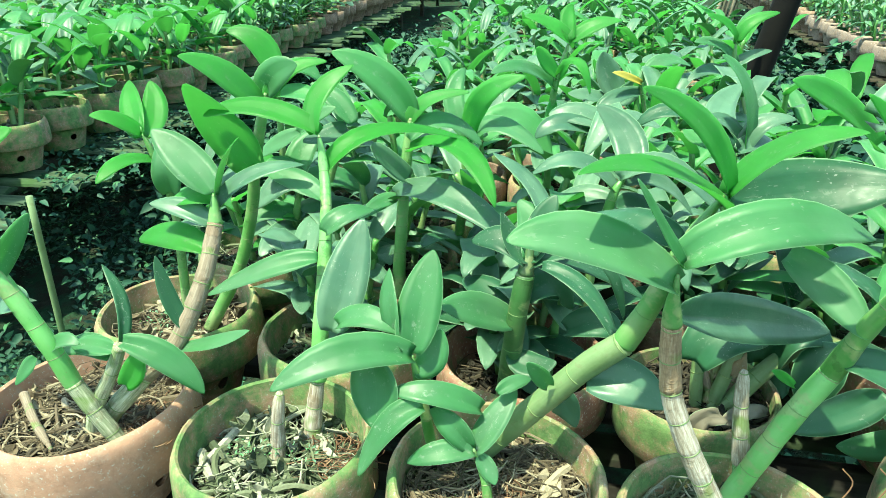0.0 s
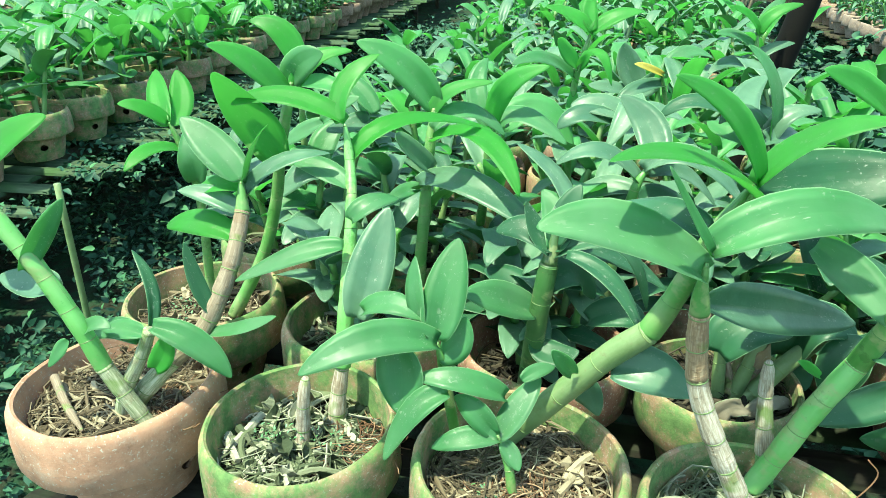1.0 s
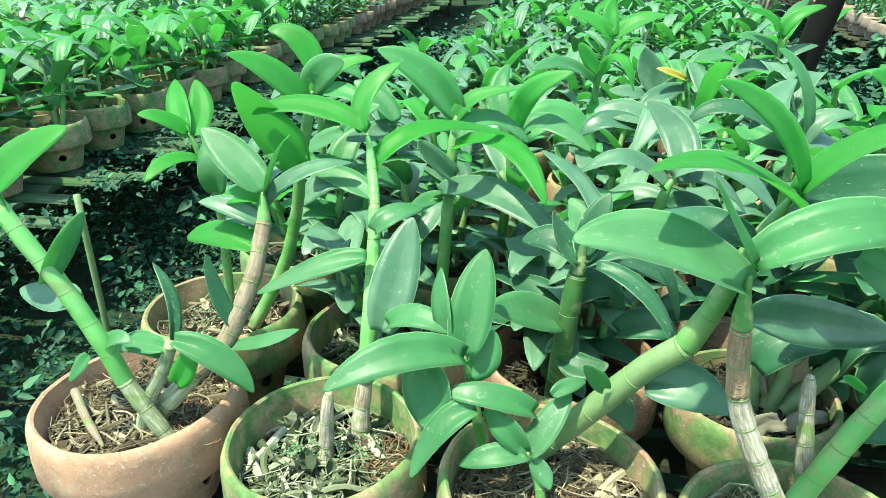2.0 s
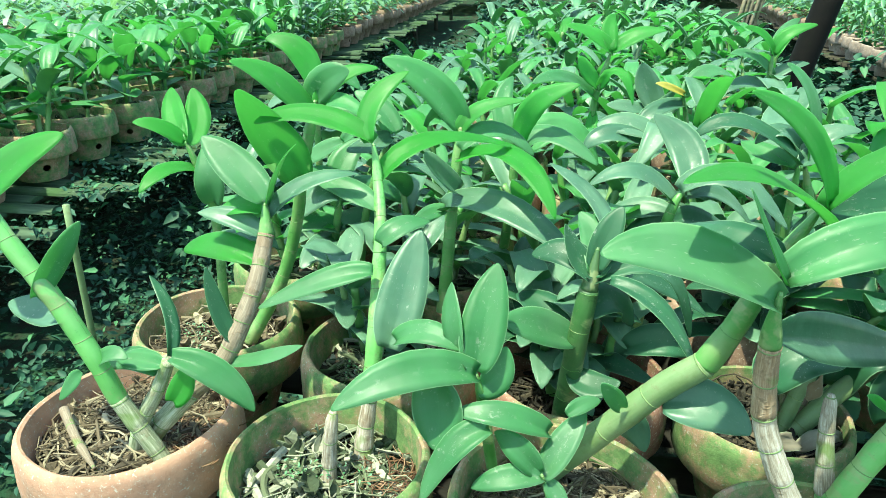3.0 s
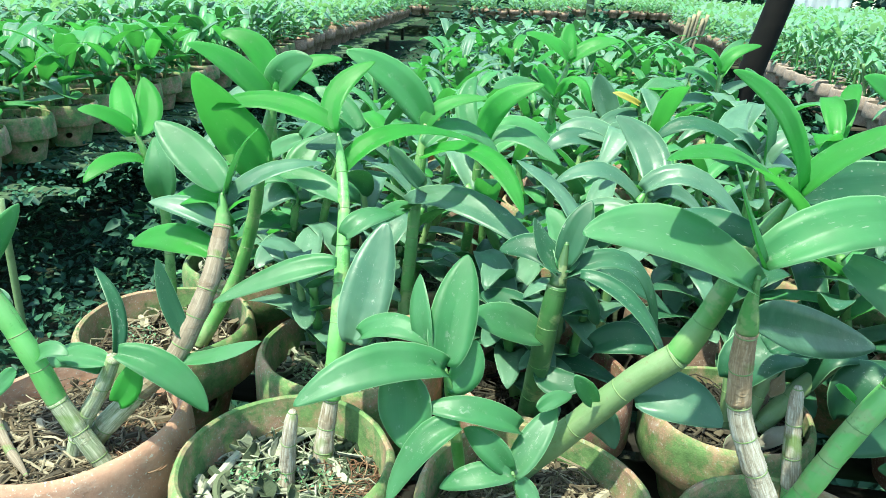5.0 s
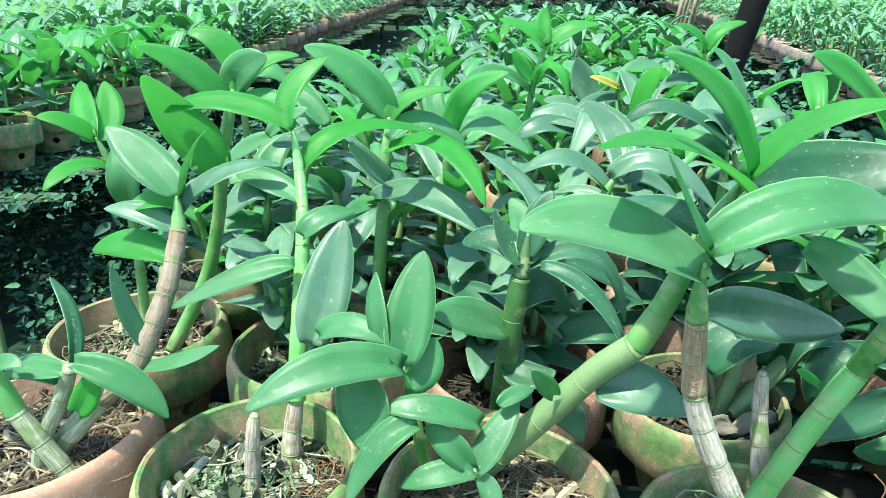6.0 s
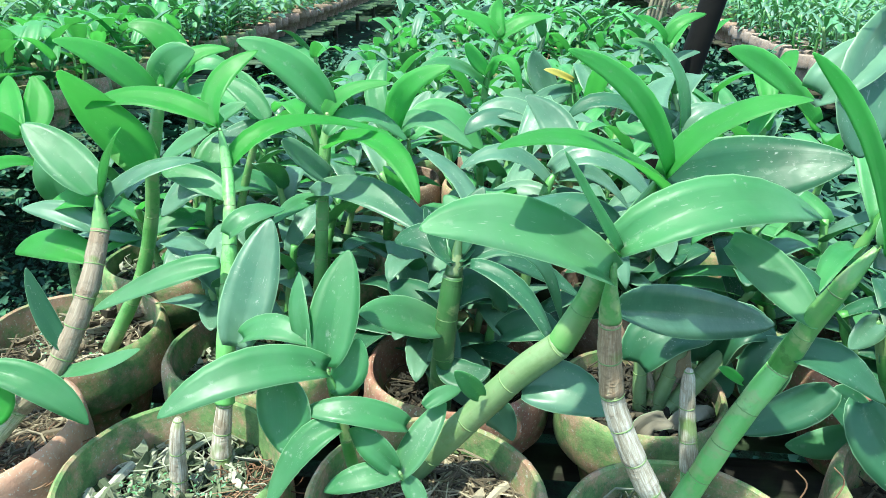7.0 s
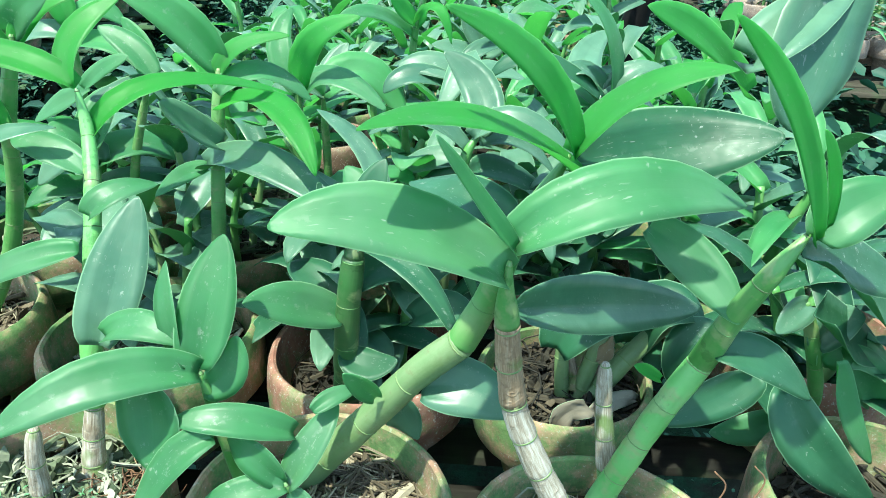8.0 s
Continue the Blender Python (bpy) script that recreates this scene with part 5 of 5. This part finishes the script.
# ---- plants behind ----
COARSE = [0.0, 0.08, 0.22, 0.40, 0.60, 0.80, 0.93, 1.0]


def grow(seed, canes, tall, big, kinds, droop=0.5, per=(6, 9), slim=1.0):
    """The leaves and canes of one free-grown orchid: (kind, base, mid, tip, width, face) rows and cane rows."""
    rnd = random.Random(seed)
    stems, leaves = [], []
    for c in range(canes):
        a = 6.283 * (c + rnd.uniform(-0.3, 0.3)) / canes
        lean = rnd.uniform(0.10, 0.45)
        h = tall * rnd.uniform(0.55, 1.0)
        root = Vector((0.04 * math.cos(a), 0.04 * math.sin(a), 0))
        top = root + Vector((lean * h * math.cos(a), lean * h * math.sin(a), h))
        bow = root.lerp(top, 0.5) + Vector((rnd.uniform(-1, 1), rnd.uniform(-1, 1), 0)) * 0.015
        stems.append((root, bow, top, rnd.uniform(0.006, 0.010)))
        plane = rnd.uniform(0, 6.283)
        n = rnd.randint(*per)
        for k in range(n):
            s = 0.10 + 0.90 * (k + 0.6) / n
            at = (1 - s) ** 2 * root + 2 * s * (1 - s) * (2 * bow - 0.5 * (root + top)) + s * s * top
            d = plane + (math.pi if k % 2 else 0) + rnd.uniform(-0.5, 0.5)
            out = Vector((math.cos(d), math.sin(d), 0))
            n_len = big * rnd.uniform(0.75, 1.15) * (0.8 if k == n - 1 else 1)
            up = rnd.uniform(0.15, 0.65) + (0.5 if k >= n - 2 else 0)
            mid = at + n_len * (0.42 * out + Vector((0, 0, up * 0.42)))
            tip = at + n_len * (out * rnd.uniform(0.70, 0.9) + Vector((0, 0, up * 0.60 - droop * rnd.uniform(0.05, 0.55))))
            leaves.append((rnd.choice(kinds), at, mid, tip, slim * big * rnd.uniform(0.23, 0.33), -0.35 * out + Vector((0, 0, 1))))
    return stems, leaves


def full_orchid(seed, canes, tall, big, kinds, label, per=(6, 9), slim=0.88, droop=0.5):
    """A free-grown orchid with every leaf a part, at the world's origin."""
    p = plant((0, 0, 0), label)
    stems, leaves = grow(seed, canes, tall, big, kinds, droop, per, slim)
    for root, bow, top, r in stems:
        line = spline([root, bow, top], 8)
        v, f = tube_data(line, [r * (1.1 - 0.4 * i / len(line)) * (1 + 0.10 * math.sin(i * 2.1)) for i in range(len(line))], 9)
        piece("cane", mesh_of("cane", v, f, CANE["green"]), p)
    for kind, b, m, t, w, face in leaves:
        blade(p, kind, b, m, t, w, face, steps=COARSE, across=2)
    return p


def merged_orchid(seed, canes, tall, big, per=(5, 7), slim=1.0, label="leafy green potted orchid in a long row"):
    """A far orchid: its leaves in one mesh, each cane in its own."""
    p = plant((0, 0, 0), label)
    stems, leaves = grow(seed, canes, tall, big, ("mid",), 0.8 if slim < 1 else 0.5, per, slim)
    many = []
    for _, b, m, t, w, face in leaves:
        COUNT[0] += 1
        v, f, _ = leaf_data(b, m, t, w, face, [0.0, 0.15, 0.4, 0.7, 0.92, 1.0], 1, fold=0.14, seed=COUNT[0])
        many.append((v, f))
    v, f = joined(*many)
    piece("foliage", mesh_of("foliage", v, f, FAR_LEAF), p)
    for a, b, c, r in stems:
        v, f = tube_data(spline([a, b, c], 4), [r] * 9, 6)
        piece("cane", mesh_of("cane", v, f, CANE["green"]), p)
    return p


def far_leaves(seed, canes, tall, big):
    """The bare leaf blades of an orchid seen from far off."""
    _, leaves = grow(seed, canes, tall, big, ("mid",), 0.7, (5, 7), 1.0)
    verts, faces = [], []
    for _, b, m, t, w, face in leaves:
        n = len(verts)
        side = (t - b).cross(face).normalized() * w * 0.5
        verts += [b - side * 0.3, b + side * 0.3, m - side, m + side, m.lerp(t, 0.6) - side * 0.7, m.lerp(t, 0.6) + side * 0.7, t]
        faces += [(n, n + 1, n + 3, n + 2), (n + 2, n + 3, n + 5, n + 4), (n + 4, n + 5, n + 6)]
    return np.array([tuple(v) for v in verts]), faces


def far_pot():
    bm = bmesh.new()
    revolve(bm, [(0.62, 0.0), (0.83, 0.53), (0.97, 0.54), (1.01, 0.98), (0.9, 1.0), (0.86, 0.8), (0.0, 0.8)], 0.122, 0.165, 10, 0, 0)
    v = np.array([tuple(q.co) for q in bm.verts])
    bm.verts.index_update()
    f = [tuple(q.index for q in face.verts) for face in bm.faces]
    bm.free()
    return v, f


def field(name, shapes, places, material, label, category, seed):
    """Many alike far things in one mesh; places: (x, y, z)."""
    rnd = random.Random(seed)
    verts, faces, n = [], [], 0
    for x, y, z in places:
        v, f = shapes[rnd.randrange(len(shapes))]
        a, s = rnd.uniform(0, 6.283), rnd.uniform(0.85, 1.2)
        turn = np.array([[math.cos(a), -math.sin(a), 0], [math.sin(a), math.cos(a), 0], [0, 0, 1]])
        verts.append(v @ turn.T * s + (x, y, z))
        faces += [tuple(k + n for k in q) for q in f]
        n += len(v)
    ob = new(name, mesh_of(name, np.concatenate(verts).tolist(), faces, material))
    return tagged(ob, label, category, kind="stuff")


LABELS = ["bushy potted orchid with grey-green strap leaves", "potted orchid with bright arching leaves", "tall leafy orchid with glossy green leaves", "low spreading orchid with dark leaves"]
TALL = [0.25, 0.28, 0.33, 0.20, 0.27, 0.30]
KINDS = [("dusty", "fresh", "fresh"), ("dusty", "fresh", "young"), ("fresh", "young", "dusty"), ("dusty", "old", "dusty"), ("fresh", "fresh", "dusty"), ("fresh", "dusty", "young")]
POOL = [full_orchid(100 + i, 4, TALL[i], 0.17 + 0.01 * (i % 3), KINDS[i], LABELS[i % 4], (5, 7)) for i in range(6)]
FAR_POOL = [merged_orchid(300 + i, 5, 0.23 + 0.03 * (i % 3), 0.18) for i in range(6)]
POTS = [pot(0.122, 0.165, CLAY[k], segs=32, holes=3, wobble=0.012, seed=60 + i) for i, k in enumerate(("stained", "stained", "grey", "mossy", "mossy", "stained", "pale"))]
for ob, words in zip(POTS, ("stained clay pot in a row on a bench", "brown clay pot in a row on a bench", "weathered grey-brown clay pot on a bench", "moss-covered clay pot on a bench", "dusty clay pot on a bench", "old clay pot with green stains", "pale dusty clay pot in a tight row")):
    tagged(ob, words, "flower pot", "clay pots")
FILLS = [litter("potting_mix", (0, 0, 0), 0.105, MIX_BROWN if i else MIX_PALE, (40, 25, 20, 80), 70 + i, "bark and dry roots filling a clay pot") for i in range(2)]
SLIM_POOL = [merged_orchid(330 + i, 4, 0.22 + 0.03 * i, 0.17, (4, 6), 0.75, "slender young orchid with narrow arching leaves") for i in range(4)]
OPEN_POOL = [full_orchid(180 + i, 3, 0.19 + 0.03 * i, 0.205 + 0.015 * (i % 2), (("dusty", "fresh", "fresh"), ("fresh", "dusty", "young"), ("dusty", "dusty", "fresh"), ("fresh", "young", "dusty"))[i], "upright potted orchid with grey-green leaves", (3, 4), 1.15, 0.2) for i in range(4)]
PLACED = set()


def stand(original, m):
    """The original itself at its first place, copies of it after that."""
    if original in PLACED:
        made = copy_thing(original, Matrix())
        made.matrix_basis = m
        return made
    PLACED.add(original)
    original.matrix_basis = m
    return original


def potted(x, y, rnd, near, fill=True, lift=1.0, pale=False, low=False):
    i = 6 if pale else rnd.choice((3, 4, 5)) if low else rnd.randrange(6)
    s = rnd.uniform(0.9, 1.08)
    stand(POTS[i], pose(x, y, BENCH + rise(y), 0, 0, rnd.uniform(0, 360)))
    if fill:
        stand(FILLS[rnd.randrange(2)], pose(x, y, BENCH + rise(y) + 0.135, 0, 0, rnd.uniform(0, 360)))
    m = pose(x + rnd.uniform(-0.02, 0.02), y + rnd.uniform(-0.02, 0.02), BENCH + rise(y) + 0.125, rnd.uniform(-6, 6), rnd.uniform(-6, 6), rnd.uniform(0, 360))
    m = m @ Matrix.Diagonal((lift, lift, lift, 1))
    stand(rnd.choice(SLIM_POOL if pale else OPEN_POOL if low else POOL if near else FAR_POOL), m)


rnd = random.Random(11)
FAR_SPOTS = []


def jitter(q, by=0.02):
    return Vector((q.x + rnd.uniform(-by, by), q.y + rnd.uniform(-by, by)))


ACROSS, ALONG = Vector((0.258, -0.072)), Vector((0.060, 0.252))
FIRST = Vector((-0.469, 0.715))
for j in range(0, 20):
    for i in range(0, 5):
        q = jitter(FIRST + i * ACROSS + j * ALONG)
        if j < 2 or (i == 4 and j in (6, 7)):
            continue
        potted(q.x, q.y, rnd, j < 13, fill=j < 13, lift=0.75 if i == 0 and j < 3 else 1.0)
SIDE, OUT = Vector((0.122, 0.992)), Vector((-0.255, 0.03))
for j in range(0, 46):
    for i in range(0, 7):
        q = jitter(Vector((-1.48, 2.20)) + (j - 1) * 0.262 * SIDE + i * OUT)
        if j < 16 and i < 5:
            potted(q.x, q.y, rnd, j < 10 and i < 5, j < 9, 1.05, low=j < 10)
        else:
            FAR_SPOTS.append((q.x, q.y))
SIDE, OUT = Vector((0.26, 0.966)), Vector((0.255, -0.065))
for j in range(0, 40):
    for i in range(0, 7):
        q = jitter(Vector((2.36, 2.9)) + j * 0.265 * SIDE + i * OUT)
        if j < 12 and i < 4:
            potted(q.x, q.y, rnd, False, j < 10, 1.0, True)
        else:
            FAR_SPOTS.append((q.x, q.y))
# more benches further out on both sides and beyond
for x0, x1, y0, y1 in ((-6.2, -3.9, 2.5, 15.0), (-9.5, -7.2, 3.5, 16.0), (5.3, 7.5, 4.0, 16.0), (8.6, 11.0, 5.0, 17.0), (12.2, 15, 7, 18), (-13.5, -10.5, 6, 17), (-1.2, 3.6, 15.0, 19.0), (4.4, 9.0, 17.5, 21.0), (-8.0, -2.0, 17.0, 21.0)):
    x = x0
    while x < x1:
        y = y0
        while y < y1:
            FAR_SPOTS.append((x + 0.15 * (y - y0) + rnd.uniform(-0.03, 0.03), y + rnd.uniform(-0.03, 0.03)))
            y += 0.28
        x += 0.27
field("orchid_rows", [far_leaves(400 + i, 4, 0.27 + 0.03 * i, 0.19) for i in range(4)], [(x, y, BENCH + rise(y) + 0.13) for x, y in FAR_SPOTS], FAR_LEAF, "long distant rows of green potted orchids", "orchids", 21)
field("pot_rows", [far_pot()], [(x, y, BENCH + rise(y)) for x, y in FAR_SPOTS], CLAY["grey"], "long distant rows of clay pots", "flower pots", 22)


def woods():
    """The green edge of the garden, far behind the benches: shrubs of many small leaves."""
    rnd = random.Random(33)
    verts, faces = [], []
    for _ in range(26000):
        a = rnd.uniform(-1.15, 1.25)
        d = rnd.uniform(22, 27)
        h = 0.2 + 4.5 * rnd.random() ** 1.2 * (0.6 + 0.5 * noise.noise((a * 6, 0, 2)))
        c = Vector((d * math.sin(a), d * math.cos(a), h + rise(d * math.cos(a))))
        q = Euler((rnd.uniform(-1, 1), rnd.uniform(-1, 1), rnd.uniform(0, 6.28))).to_matrix()
        s = rnd.uniform(0.10, 0.28)
        n = len(verts)
        for u, w in ((0, -0.9), (0.45, -0.1), (0.25, 0.7), (0, 1.1), (-0.25, 0.7), (-0.45, -0.1)):
            verts.append(c + q @ Vector((u, w, 0.15 * abs(u))) * s)
        faces += [(n, n + 1, n + 2, n + 3), (n, n + 3, n + 4, n + 5)]
    tagged(new("far_shrubs", mesh_of("far_shrubs", verts, faces, WEED)), "dense green shrubs at the garden's edge", "shrubs", kind="stuff")


woods()
weeds("dark_shrubs", [(0.2, 2.5, 6.4, 8.2)], 9000, 9, "dark leafy shrubs behind the end of the bench", (0.03, 0.07), 0.95)


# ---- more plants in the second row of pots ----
# the deep leaf colour carries the shade of this row
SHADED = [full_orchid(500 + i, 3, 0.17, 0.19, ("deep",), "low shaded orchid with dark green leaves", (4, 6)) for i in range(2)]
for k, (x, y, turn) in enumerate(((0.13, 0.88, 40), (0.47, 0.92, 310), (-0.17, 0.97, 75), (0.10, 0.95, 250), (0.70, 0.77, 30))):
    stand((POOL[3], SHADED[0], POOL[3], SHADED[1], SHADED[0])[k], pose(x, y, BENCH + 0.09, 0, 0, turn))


# ---- posts ----
def leaning_post():
    line = [Vector((0.84, 2.2, -0.02)), Vector((1.025, 2.2, 0.745)), Vector((1.105, 2.2, 1.095)), Vector((1.52, 2.2, 2.9))]
    v, f = tube_data(spline(line, 8), [0.040] * 25, 14)
    ob = new("leaning_post", mesh_of("leaning_post", v, f, TAR))
    tagged(ob, "black weathered post leaning beside the bench", "post")


leaning_post()


def pole(name, bottom, top, radius, material, label, category, sides=10):
    v, f = tube_data(spline([bottom, Vector(bottom).lerp(Vector(top), 0.5), top], 6), [radius] * 13, sides)
    return tagged(new(name, mesh_of(name, v, f, material)), label, category)


pole("stake", (-0.755, 1.10, -0.02), (-0.722, 1.08, 0.745), 0.006, CANE["pale"], "thin green bamboo stake stuck in the ground", "stake")
pole("grey_pole", (2.34, 9.0, -0.02), (2.32, 9.0, 2.6), 0.05, SLAT, "slim grey pole among the far benches", "pole")
for k in range(5):
    pole("bamboo_stick", (2.27 + 0.045 * k, 6.0 + 0.03 * k, 0.08), (2.42 + 0.04 * k, 6.0, 1.00 + 0.03 * (k % 3)), 0.016, PALE_WOOD, "pale split bamboo stick leaning by a bench", "stick")


def slat_fence():
    """A low fence of level boards at the end of the aisle."""
    ob = new("slat_fence")
    ob.location = (0.40, 13.5, rise(13.5))
    tagged(ob, "weathered greenish fence of level boards", "fence")
    for k in range(9):
        me = slab("board", 0, 0.8, 0, 0.025, 0.1 + 0.12 * k, 0.19 + 0.12 * k)
        me.materials.append(SLAT)
        piece("board", me, ob)
    for x in (0.05, 0.67):
        me = slab("post", x, x + 0.07, 0.028, 0.10, -0.02, 1.25)
        me.materials.append(BEAM)
        piece("post", me, ob)


slat_fence()


def white_sheet():
    m = Nodes("white_plastic", 0.45)
    m.colour(m.ramp(m.noise(3, 4), (0.3, (0.62, 0.66, 0.70)), (0.7, (0.85, 0.87, 0.88))))
    verts, faces = [], []
    for i in range(25):
        for j in range(9):
            x, z = 1.7 * i / 24, 0.85 * j / 8
            verts.append((x, 0.07 * math.sin(9 * x + 2 * z) + 0.03 * math.sin(23 * x), z))
    for i in range(24):
        for j in range(8):
            a = i * 9 + j
            faces.append((a, a + 9, a + 10, a + 1))
    ob = new("plastic_sheet", mesh_of("plastic_sheet", verts, faces, m.mat))
    ob.location = (8.9, 16.2, 0.95)
    mod = ob.modifiers.new("thickness", "SOLIDIFY")
    mod.thickness = 0.004
    tagged(ob, "pale white plastic sheet hanging beyond the benches", "sheet")


white_sheet()
